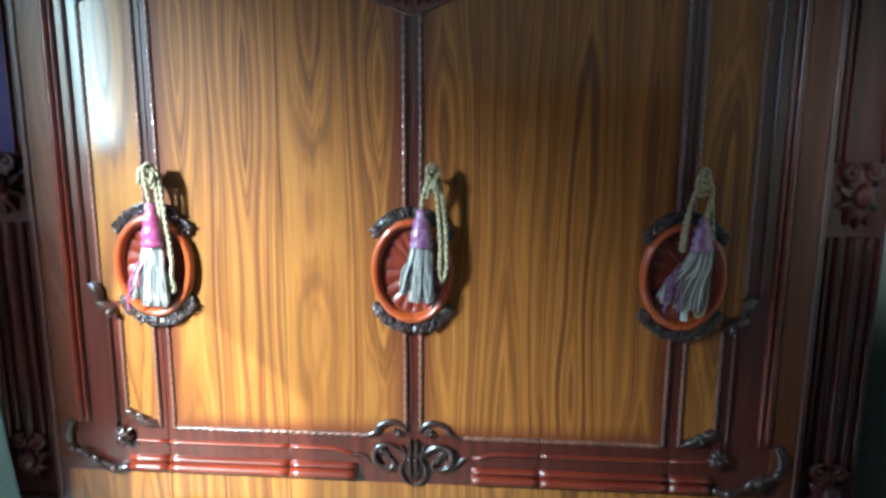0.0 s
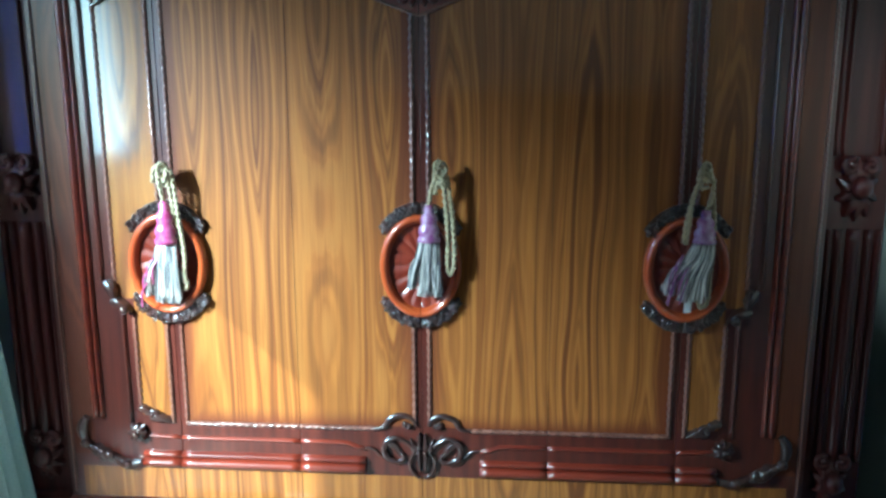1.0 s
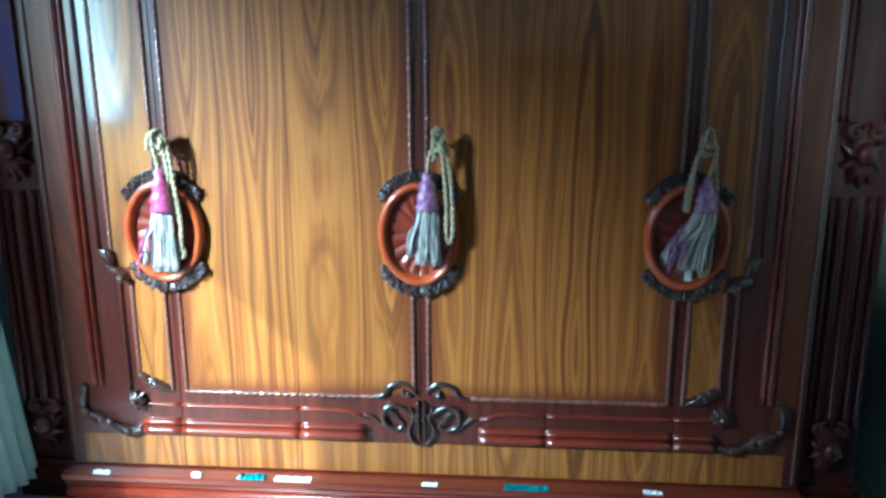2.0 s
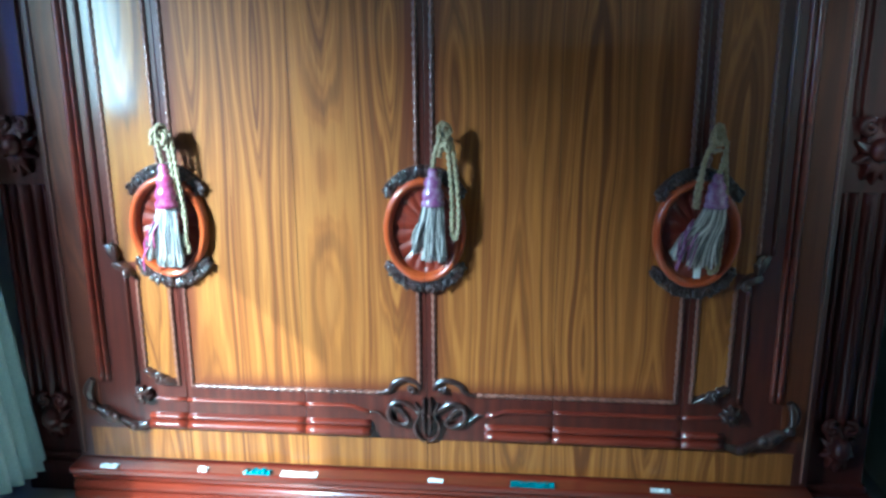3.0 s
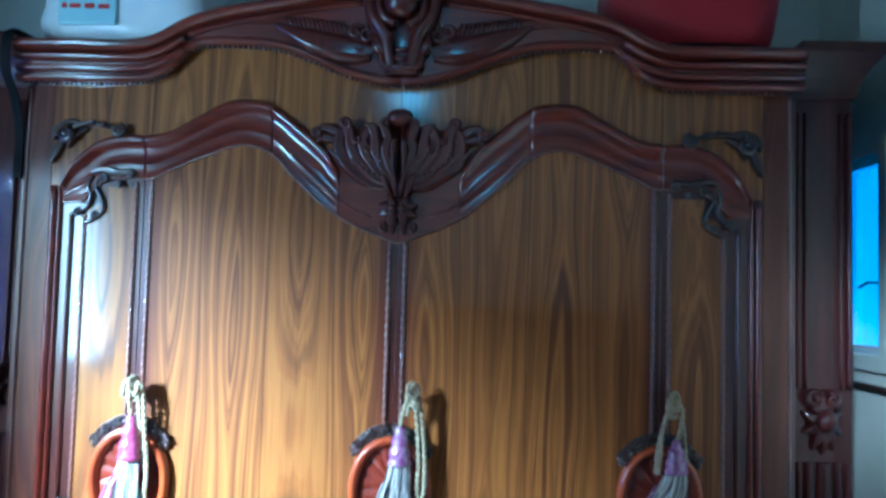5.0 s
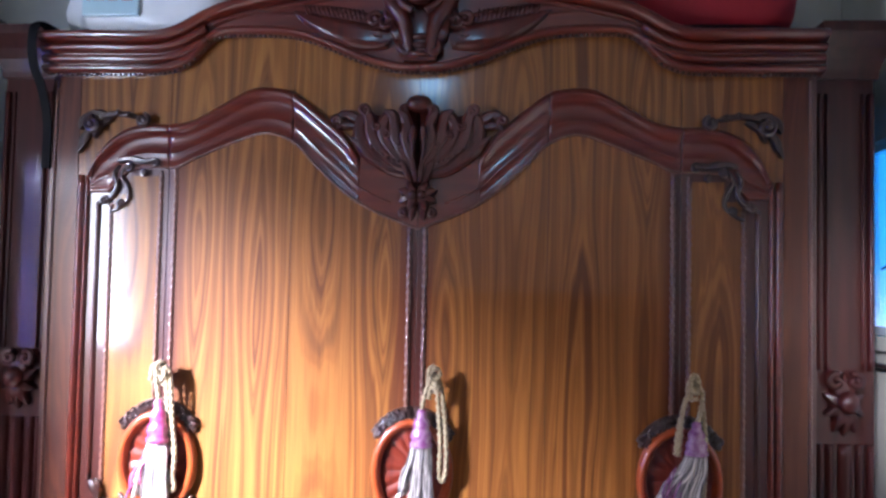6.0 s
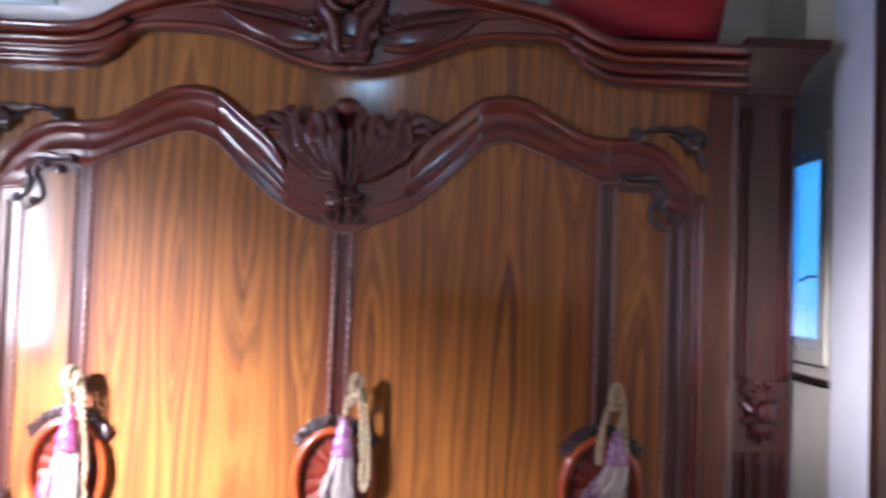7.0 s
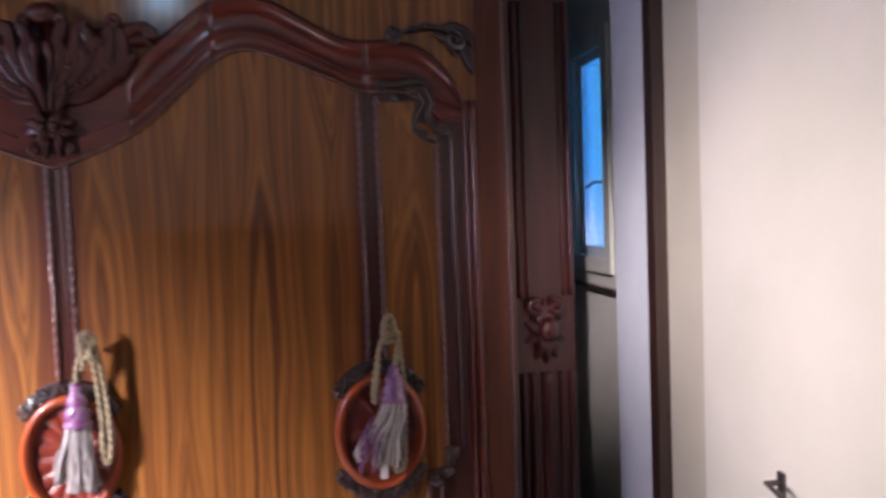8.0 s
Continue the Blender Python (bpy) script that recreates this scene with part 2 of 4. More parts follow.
# ---------------------------------------------------------------- mesh tools
def part(name, bm, material, parent=None, label="", smooth=False, flip=False):
    """Links a bmesh as one mesh object. flip: mirrored to the other half of the wardrobe."""
    if flip:
        for v in bm.verts:
            v.co.x = -v.co.x
    bmesh.ops.recalc_face_normals(bm, faces=bm.faces)
    me = bpy.data.meshes.new(name)
    bm.to_mesh(me)
    bm.free()
    me.materials.append(material)
    if smooth:
        me.polygons.foreach_set("use_smooth", [len(p.vertices) < 5 for p in me.polygons])
    ob = new(name, me)
    ob.parent = parent
    return tagged(ob, label) if label else ob


def box(bm, x0, x1, y0, y1, z0, z1, bevel=0.0):
    m = pose((x0 + x1) / 2, (y0 + y1) / 2, (z0 + z1) / 2) @ Matrix.Diagonal((x1 - x0, y1 - y0, z1 - z0, 1))
    verts = bmesh.ops.create_cube(bm, size=1.0, matrix=m)["verts"]
    if bevel:
        edges = list({e for v in verts for e in v.link_edges})
        bmesh.ops.bevel(bm, geom=edges, offset=bevel, segments=2, affect="EDGES", profile=0.6)
    return bm


def boxes(*rows, bevel=0.0):
    bm = bmesh.new()
    for r in rows:
        box(bm, *r, bevel=bevel)
    return bm


def curve(points, n=8):
    """A smooth line through the points (Catmull-Rom)."""
    p = [Vector(q) for q in points]
    p = [2 * p[0] - p[1], *p, 2 * p[-1] - p[-2]]
    out = []
    for i in range(1, len(p) - 2):
        for k in range(n):
            t = k / n
            out.append(0.5 * (2 * p[i] + (p[i + 1] - p[i - 1]) * t + (2 * p[i - 1] - 5 * p[i] + 4 * p[i + 1] - p[i + 2]) * t * t
                              + (3 * p[i] - p[i - 1] - 3 * p[i + 1] + p[i + 2]) * t ** 3))
    return out + [p[-2]]


def resample(pts, step):
    pts = [Vector(p) for p in pts]
    s = [0.0]
    for a, b in zip(pts, pts[1:]):
        s.append(s[-1] + (b - a).length)
    n = max(2, int(s[-1] / step) + 1)
    out = []
    for q in np.linspace(0, s[-1], n):
        i = max(0, min(len(s) - 2, int(np.searchsorted(s, q)) - 1))
        f = (q - s[i]) / max(1e-9, s[i + 1] - s[i])
        out.append(pts[i].lerp(pts[i + 1], float(f)))
    return out


def on_face(points, y=0.0):
    """Points (x, z) on the wardrobe's front."""
    return [Vector((x, y, z)) for x, z in points]


def rings(bm, pts, ring, cap=True, closed=True):
    """Skins rings of (n, h) about the line pts; n lies in the front's plane, h stands out of it."""
    rows = []
    for i, p in enumerate(pts):
        t = (pts[min(i + 1, len(pts) - 1)] - pts[max(i - 1, 0)])
        t = t.normalized() if t.length > 1e-9 else Vector((0, 0, 1))
        side = Vector((0, -1, 0)).cross(t)
        side = side.normalized() if side.length > 1e-6 else Vector((1, 0, 0))
        out = t.cross(side)
        rows.append([bm.verts.new(p + side * n + out * h) for n, h in ring(i)])
    k = len(rows[0])
    for a, b in zip(rows, rows[1:]):
        for j in range(k if closed else k - 1):
            bm.faces.new((a[j], a[(j + 1) % k], b[(j + 1) % k], b[j]))
    if cap:
        bm.faces.new(rows[0]), bm.faces.new(rows[-1][::-1])


def tube(bm, pts, r, segs=8, flat=1.0):
    """A round bar along pts; r is a radius or a function of 0..1."""
    n = len(pts) - 1
    rad = r if callable(r) else (lambda t: r)
    rings(bm, pts, lambda i: [(rad(i / n) * math.cos(a), flat * rad(i / n) * math.sin(a)) for a in (2 * math.pi * j / segs for j in range(segs))])


def rope(bm, points, r=0.0075, pitch=0.026):
    """A twisted two-strand bar."""
    pts = resample(points, pitch / 6)

    def ring(i):
        turn = math.pi * i / 6
        out = []
        for j in range(8):
            a = 2 * math.pi * j / 8
            k = r * (0.40 + 0.72 * abs(math.cos(a - turn)))
            out.append((k * math.cos(a), k * math.sin(a)))
        return out
    rings(bm, pts, ring)


def halfround(bm, pts, w, h):
    """A half-round moulding, w wide and h high."""
    prof = [(-w / 2 * math.cos(math.pi * j / 10), h * math.sin(math.pi * j / 10)) for j in range(11)]
    rings(bm, resample(pts, 0.03), lambda i: prof, True, False)


def bead(bm, c, r, sy=1.0, sz=1.0):
    bmesh.ops.create_icosphere(bm, subdivisions=2 if r > 0.012 else 1, radius=r, matrix=Matrix.Translation(c) @ Matrix.Diagonal((1, sy, sz, 1)))


def scroll(bm, c, r, start, turns, thick, y=-0.004, sign=1):
    """A volute round c (x, z): starts at the angle (degrees) on radius r and winds inwards to a bead."""
    pts, n = [], int(14 * turns) + 4
    for i in range(n + 1):
        t = i / n
        a = radians(start) + sign * 2 * math.pi * turns * t
        q = r * (1 - 0.72 * t)
        pts.append(Vector((c[0] + q * math.cos(a), y - thick * 0.4 * t, c[1] + q * math.sin(a))))
    tube(bm, pts, lambda t: thick * (0.55 + 0.75 * math.sin(math.pi * min(1, t * 0.8 + 0.15))), 8)
    bead(bm, pts[-1], thick * 1.35)


def leaf(bm, a, b, width, bend=0.0, height=0.018, y=-0.002, lobes=0, blunt=False):
    """A raised leaf from a to b (x, z) with a hollow midrib; lobes notch its edge; blunt: a rounded tip that curls forward."""
    a, b = Vector((a[0], y, a[1])), Vector((b[0], y, b[1]))
    t = (b - a)
    side = Vector((0, -1, 0)).cross(t).normalized()
    n, m = 12, 6
    rows = []
    for i in range(n + 1):
        u = i / n
        c = a + t * u + side * (bend * math.sin(math.pi * u))
        w = width * (math.sin(math.pi * (0.12 + 0.88 * u) ** 0.8) ** 0.75 if u < 1 else 0.02) + 0.0006
        if blunt:
            w = width * min(1.0, 0.30 + 1.0 * u) * (max(0.0, 1 - max(0.0, (u - 0.62) / 0.38) ** 2.6)) ** 0.5 + 0.0006
        if lobes:
            w *= 0.8 + 0.28 * abs(math.sin(math.pi * lobes * u))
        lift = height * (0.45 + 0.55 * math.sin(math.pi * (0.15 + 0.85 * u)))
        if blunt:
            lift = height * (0.6 + 0.9 * max(0.0, u - 0.55)) * (1.0 if u < 0.97 else 0.5)
        row = []
        for j in range(m + 1):
            v = 2 * j / m - 1
            h = lift * (1 - v * v) ** 0.6 * (0.72 + 0.28 * min(1, abs(v) * 2.5)) if abs(v) < 1 else -0.003
            row.append(bm.verts.new(c + side * (v * w / 2) + Vector((0, -h, 0))))
        rows.append(row)
    for p, q in zip(rows, rows[1:]):
        for j in range(m):
            bm.faces.new((p[j], p[j + 1], q[j + 1], q[j]))


def frond(bm, pts, width, height=0.018, y=-0.03, curl=0.010, lobes=0):
    """A raised leaf along a bent spine of (x, z) points, hollow down the middle, its tip curling forward."""
    spine = curve(on_face(pts, y), 5)
    n, m = len(spine) - 1, 6
    rows = []
    for i, c in enumerate(spine):
        u = i / n
        t = (spine[min(i + 1, n)] - spine[max(i - 1, 0)]).normalized()
        side = Vector((0, -1, 0)).cross(t).normalized()
        w = width * (0.40 + 0.60 * math.sin(math.pi * min(1.0, 0.08 + 0.8 * u))) * math.sqrt(max(0.004, 1 - max(0.0, (u - 0.7) / 0.3) ** 2.4))
        if lobes:
            w *= 0.82 + 0.26 * abs(math.sin(math.pi * lobes * u))
        lift = height * (0.55 + 0.45 * math.sin(math.pi * (0.1 + 0.8 * u))) + curl * u ** 3
        rows.append([])
        for j in range(m + 1):
            v = 2 * j / m - 1
            h = lift * (1 - v * v) ** 0.5 * (0.66 + 0.34 * min(1, abs(v) * 2.4)) if abs(v) < 1 else -0.004
            rows[-1].append(bm.verts.new(c + side * (v * w / 2) + Vector((0, -h, 0))))
    for p, q in zip(rows, rows[1:]):
        for j in range(m):
            bm.faces.new((p[j], p[j + 1], q[j + 1], q[j]))


def line(stops):
    """A smooth function through (x, z) stops."""
    pts = curve([(x, z, 0) for x, z in stops], 10)
    px, pz = np.array([p[0] for p in pts]), np.array([p[1] for p in pts])
    return lambda x: float(np.interp(x, px, pz))


def sheet(bm, x0, x1, low, high, front, back, n=24):
    """A solid plate between the lines low(x) and high(x)."""
    rows = []
    for x in np.linspace(x0, x1, n + 1):
        x = float(x)
        rows.append([bm.verts.new((x, y, z)) for y, z in ((front, low(x)), (front, high(x)), (back, high(x)), (back, low(x)))])
    for a, b in zip(rows, rows[1:]):
        for j in range(4):
            bm.faces.new((a[j], a[(j + 1) % 4], b[(j + 1) % 4], b[j]))
    bm.faces.new(rows[0]), bm.faces.new(rows[-1][::-1])


def ribbon(bm, x0, x1, low, high, profile, n=40, fade=None):
    """A moulded band between low(x) and high(x); profile gives (share of the height, how far it stands out), which fade may flatten along x."""
    rows = []
    for x in np.linspace(x0, x1, n + 1):
        x = float(x)
        lo, hi = low(x), high(x)
        rows.append([bm.verts.new((x, -(fade(x, h) if fade else h), lo + (hi - lo) * u)) for u, h in profile])
    for a, b in zip(rows, rows[1:]):
        for j in range(len(profile) - 1):
            bm.faces.new((a[j], a[j + 1], b[j + 1], b[j]))
    bm.faces.new(rows[0]), bm.faces.new(rows[-1][::-1])


# ---------------------------------------------------------------- room
def structure(name, bm, material, label="", category=""):
    return tagged(part(name, bm, material), label, category, kind="structure")


X_LEFT, X_RIGHT, Y_BACK, Y_REAR, Z_TOP = -2.0, 1.55, 0.68, -3.6, 3.4
structure("floor", boxes((X_LEFT - 0.3, X_RIGHT + 0.3, Y_REAR - 0.3, Y_BACK + 0.3, -0.1, 0.0)), FLOOR)
structure("ceiling", boxes((X_LEFT - 0.2, X_RIGHT + 0.2, Y_REAR - 0.2, Y_BACK + 0.2, Z_TOP, Z_TOP + 0.12)), CEIL)
structure("wall_back", boxes((X_LEFT - 0.2, X_RIGHT + 0.2, Y_BACK, Y_BACK + 0.2, 0, Z_TOP)), PALE_WALL)
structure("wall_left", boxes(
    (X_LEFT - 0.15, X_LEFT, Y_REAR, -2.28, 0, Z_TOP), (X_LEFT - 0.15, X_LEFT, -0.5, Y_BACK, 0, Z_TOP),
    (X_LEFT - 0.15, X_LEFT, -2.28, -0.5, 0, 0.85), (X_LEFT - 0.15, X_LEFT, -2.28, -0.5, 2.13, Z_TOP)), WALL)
# unseen rear wall: pale paint over a dark band added for the doors' reflections
structure("wall_rear", boxes(
    (X_LEFT - 0.2, -0.47, Y_REAR - 0.2, Y_REAR, 0, Z_TOP), (-0.19, X_RIGHT + 0.2, Y_REAR - 0.2, Y_REAR, 0, Z_TOP),
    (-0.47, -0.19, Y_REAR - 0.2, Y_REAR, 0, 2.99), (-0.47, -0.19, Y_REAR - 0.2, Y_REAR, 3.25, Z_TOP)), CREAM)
structure("trim_band", boxes((X_LEFT, X_RIGHT, Y_REAR, Y_REAR + 0.02, 0, 1.48), bevel=0.004), BROWN, "dark brown band added along the unseen rear wall", "wall trim")
# the side wall with its narrow window, white pier and cream door
WY0, WY1, WZ0, WZ1 = 0.20, 0.50, 1.39, 2.06
structure("wall_right", boxes(
    (X_RIGHT, X_RIGHT + 0.16, 0.09, WY0, 0, Z_TOP), (X_RIGHT, X_RIGHT + 0.16, WY1, Y_BACK, 0, Z_TOP),
    (X_RIGHT, X_RIGHT + 0.16, WY0, WY1, 0, WZ0), (X_RIGHT, X_RIGHT + 0.16, WY0, WY1, WZ1, Z_TOP),
    (X_RIGHT, X_RIGHT + 0.16, -1.15, -0.15, 2.6, Z_TOP)), PALE_WALL)
# out of view; cream so the right-hand stiles reflect something pale
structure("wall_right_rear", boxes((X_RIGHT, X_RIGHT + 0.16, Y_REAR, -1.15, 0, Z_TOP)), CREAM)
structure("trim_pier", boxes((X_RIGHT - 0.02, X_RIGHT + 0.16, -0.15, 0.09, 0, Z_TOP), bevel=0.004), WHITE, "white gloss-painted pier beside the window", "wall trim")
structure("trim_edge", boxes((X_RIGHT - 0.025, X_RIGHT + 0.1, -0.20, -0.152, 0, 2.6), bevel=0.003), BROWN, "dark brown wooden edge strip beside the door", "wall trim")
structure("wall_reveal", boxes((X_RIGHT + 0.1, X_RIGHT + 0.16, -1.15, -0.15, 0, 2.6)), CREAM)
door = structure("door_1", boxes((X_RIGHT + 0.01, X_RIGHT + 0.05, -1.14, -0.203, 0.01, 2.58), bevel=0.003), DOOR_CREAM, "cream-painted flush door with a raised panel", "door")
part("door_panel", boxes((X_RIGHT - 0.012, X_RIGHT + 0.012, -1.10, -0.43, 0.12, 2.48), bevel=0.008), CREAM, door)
handle = bmesh.new()
box(handle, X_RIGHT - 0.018, X_RIGHT - 0.012, -0.762, -0.738, 0.945, 1.02, 0.002)
tube(handle, [Vector((X_RIGHT - 0.016 - q, -0.75, 1.0)) for q in (0, 0.015, 0.03)], 0.006)
tube(handle, [Vector((X_RIGHT - 0.046, -0.745 + q, 1.0 - 0.2 * abs(q))) for q in (0.0, -0.03, -0.06)], 0.005)
part("door_handle", handle, METAL, door, "dark metal lever handle")

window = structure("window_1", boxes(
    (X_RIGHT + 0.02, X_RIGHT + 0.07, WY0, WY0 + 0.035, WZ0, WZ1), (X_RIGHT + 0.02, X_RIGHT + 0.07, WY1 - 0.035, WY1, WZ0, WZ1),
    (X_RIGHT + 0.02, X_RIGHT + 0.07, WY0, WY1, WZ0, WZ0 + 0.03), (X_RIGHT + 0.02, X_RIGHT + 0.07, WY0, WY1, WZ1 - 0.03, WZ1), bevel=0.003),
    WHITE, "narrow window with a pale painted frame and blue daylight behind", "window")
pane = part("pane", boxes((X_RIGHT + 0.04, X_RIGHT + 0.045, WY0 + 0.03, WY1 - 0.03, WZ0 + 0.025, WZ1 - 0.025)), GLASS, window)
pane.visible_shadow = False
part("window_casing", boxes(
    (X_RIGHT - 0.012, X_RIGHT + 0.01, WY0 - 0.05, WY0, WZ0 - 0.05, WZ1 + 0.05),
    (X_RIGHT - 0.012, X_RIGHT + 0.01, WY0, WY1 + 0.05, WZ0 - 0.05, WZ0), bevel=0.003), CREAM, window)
latch = bmesh.new()
tube(latch, [Vector((X_RIGHT + 0.02, WY0 + 0.02, 1.63)), Vector((X_RIGHT - 0.03, WY0 + 0.03, 1.63)), Vector((X_RIGHT - 0.035, WY0 + 0.08, 1.615))], 0.005)
box(latch, X_RIGHT + 0.005, X_RIGHT + 0.02, WY0 + 0.005, WY0 + 0.03, 1.59, 1.67, 0.002)
part("latch", latch, METAL, window, "dark metal window latch")
structure("trim_sill", boxes((X_RIGHT - 0.02, X_RIGHT + 0.0, 0.10, 0.6, 1.285, 1.30), bevel=0.003), BROWN, "thin dark ledge under the window", "wall trim")
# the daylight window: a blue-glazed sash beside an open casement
# sash and backdrop are out of view, widened to shade the left wing
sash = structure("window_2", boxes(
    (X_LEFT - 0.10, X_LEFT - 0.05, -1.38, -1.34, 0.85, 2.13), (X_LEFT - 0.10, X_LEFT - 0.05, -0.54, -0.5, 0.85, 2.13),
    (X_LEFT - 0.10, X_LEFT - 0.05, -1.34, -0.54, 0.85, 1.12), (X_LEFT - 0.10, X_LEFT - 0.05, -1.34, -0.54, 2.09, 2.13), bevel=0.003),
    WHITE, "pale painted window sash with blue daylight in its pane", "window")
left_pane = part("pane", boxes((X_LEFT - 0.08, X_LEFT - 0.075, -1.34, -0.54, 1.12, 2.09)), GLASS, sash)
left_pane.visible_shadow = False
structure("backdrop_2", boxes((X_LEFT - 0.145, X_LEFT - 0.13, -1.375, -0.51, 0.9, 2.12)), DEEP_SKY, "bright blue daylight behind the sash", "sky")
structure("backdrop", boxes((X_RIGHT + 0.5, X_RIGHT + 0.52, -0.4, 2.6, 0.8, 3.0)), SKY, "bright blue daylight outside the window", "sky")


# ---------------------------------------------------------------- wardrobe
W, R = 0.4, 0.024            # door width; how far the rope mouldings stand from a seam
Z0, Z1 = 0.145, 2.33         # the doors' foot and head
OVAL_Z, OVAL_X, OVAL_H = 0.961, 0.126, 0.163

band_low = line([(0, 1.70), (0.06, 1.722), (0.14, 1.755), (0.22, 1.802), (0.33, 1.900), (0.39, 1.962), (0.46, 1.994), (0.52, 1.992),
                 (0.62, 1.955), (0.72, 1.912), (0.78, 1.885), (0.86, 1.885), (0.93, 1.872), (1.0, 1.80)])
band_high = line([(0, 1.84), (0.10, 1.86), (0.19, 1.935), (0.24, 2.005), (0.33, 2.080), (0.38, 2.118), (0.43, 2.140), (0.53, 2.141),
                  (0.63, 2.090), (0.72, 2.040), (0.80, 2.026), (0.866, 2.026), (0.95, 2.005), (1.02, 1.945), (1.062, 1.86)])
corn_low = line([(0, 2.189), (0.08, 2.194), (0.187, 2.223), (0.28, 2.262), (0.363, 2.291), (0.44, 2.304), (0.58, 2.307), (0.646, 2.298),
                 (0.69, 2.262), (0.734, 2.216), (0.80, 2.190), (0.90, 2.184), (1.05, 2.184), (1.205, 2.184)])
corn_high = line([(0, 2.490), (0.15, 2.485), (0.39, 2.448), (0.52, 2.424), (0.616, 2.400), (0.68, 2.372), (0.736, 2.340), (0.79, 2.320),
                  (0.86, 2.312), (1.0, 2.313), (1.205, 2.313)])
BAND = [(0.0, -0.002), (0.0, 0.006), (0.05, 0.010), (0.10, 0.006), (0.30, 0.006), (0.33, 0.0088), (0.36, 0.006), (0.62, 0.007), (0.74, 0.011), (0.80, 0.021), (0.87, 0.027),
        (0.94, 0.023), (0.985, 0.014), (1.0, 0.005), (1.0, -0.002)]



def roll_end(x, h):
    """The roll of the arch dies into the apron beside the carving."""
    return h if h <= 0.0085 else 0.0085 + (h - 0.0085) * min(1.0, max(0.0, (x - 0.186) / 0.032)) ** 0.6


wardrobe = tagged(new("wardrobe"), "large carved six-door wardrobe in glossy walnut veneer and dark mahogany", "wardrobe")
part("carcass", boxes((-1.2, 1.2, 0.026, 0.62, 0.10, 2.31)), MAHOGANY, wardrobe)


def medallion(parent, seam, right, flip):
    """Half of an oval pull plate with its carved caps; right: the half on the greater x."""
    a0, a1 = (-90, 90) if right else (90, 270)
    arc = [radians(a) for a in np.linspace(a0 + 0.4, a1 - 0.4, 33)]

    def ell(a, k, y):
        return Vector((seam + (OVAL_X - k) * math.cos(a), y, OVAL_Z + (OVAL_H - k) * math.sin(a)))
    rim = bmesh.new()
    prof = [(0.0, 0.002), (0.0, 0.018), (0.004, 0.028), (0.011, 0.034), (0.019, 0.031), (0.026, 0.022), (0.030, 0.010)]
    rows = [[rim.verts.new(ell(a, k, -h)) for k, h in prof] for a in arc]
    for p, q in zip(rows, rows[1:]):
        for j in range(len(prof) - 1):
            rim.faces.new((p[j], p[j + 1], q[j + 1], q[j]))
    plate = part("medallion", rim, OVAL, parent, "orange-red lacquered oval pull plate", True, flip)
    dish = bmesh.new()
    mid = dish.verts.new((seam, -0.004, OVAL_Z))
    last = None
    rays = 44
    for i in range(rays + 1):
        a = radians(a0 + 0.4 + (a1 - a0 - 0.8) * i / rays)
        lift = 0.005 * abs(math.sin(math.pi * i / 5.5))
        row = [dish.verts.new(ell(a, k, -h - lift * s)) for k, h, s in ((0.030, 0.010, 0), (0.045, 0.005, 1), (0.075, 0.004, 1), (0.095, 0.005, 0.4))]
        if last:
            for j in range(3):
                dish.faces.new((last[j], last[j + 1], row[j + 1], row[j]))
            dish.faces.new((last[3], mid, row[3]))
        last = row
    part("dish", dish, DISH, parent, "dark red carved sunburst hollow", False, flip)
    rnd = random.Random(7 + int(seam * 10) + right)
    for sign in (1, -1):
        cap = bmesh.new()
        s0, s1 = (36, 90) if right else (90, 144)
        span = [radians(sign * a) for a in np.linspace(s0 + 0.6, s1 - 0.6, 14)]
        pts = [Vector((seam + (OVAL_X + 0.018) * math.cos(a), -0.006, OVAL_Z + (OVAL_H + 0.020) * math.sin(a))) for a in span]
        tube(cap, pts, lambda t: 0.016, 8, 0.8)
        for i in range(120):
            a = radians(sign * rnd.uniform(s0 + 3, s1 - 2))
            k = rnd.uniform(-0.002, 0.034)
            bead(cap, (seam + (OVAL_X + k) * math.cos(a), -0.016 - 0.007 * rnd.random(), OVAL_Z + (OVAL_H + k) * math.sin(a)), rnd.uniform(0.003, 0.0062), 0.8)
        e = radians(sign * (s0 if right else s1))
        bead(cap, (seam + (OVAL_X + 0.014) * math.cos(e), -0.012, OVAL_Z + (OVAL_H + 0.016) * math.sin(e)), 0.010, 0.8)
        part("carved_cap", cap, CARVED, parent, "black carved leaf cap", True, flip)


def rope_bar(parent, points, flip, r=0.0070, pitch=0.027):
    bm = bmesh.new()
    rope(bm, on_face(points, -0.003), r, pitch)
    part("rope_moulding", bm, ROPE, parent, "", True, flip)


def seam_ropes(parent, x, top, bottom, flip):
    """The upright rope mouldings of one door edge, above and below the oval."""
    for z0, z1 in ((OVAL_Z + OVAL_H + 0.03, top), (bottom, OVAL_Z - OVAL_H - 0.03)):
        rope_bar(parent, [(x, z0), (x, z1)], flip)


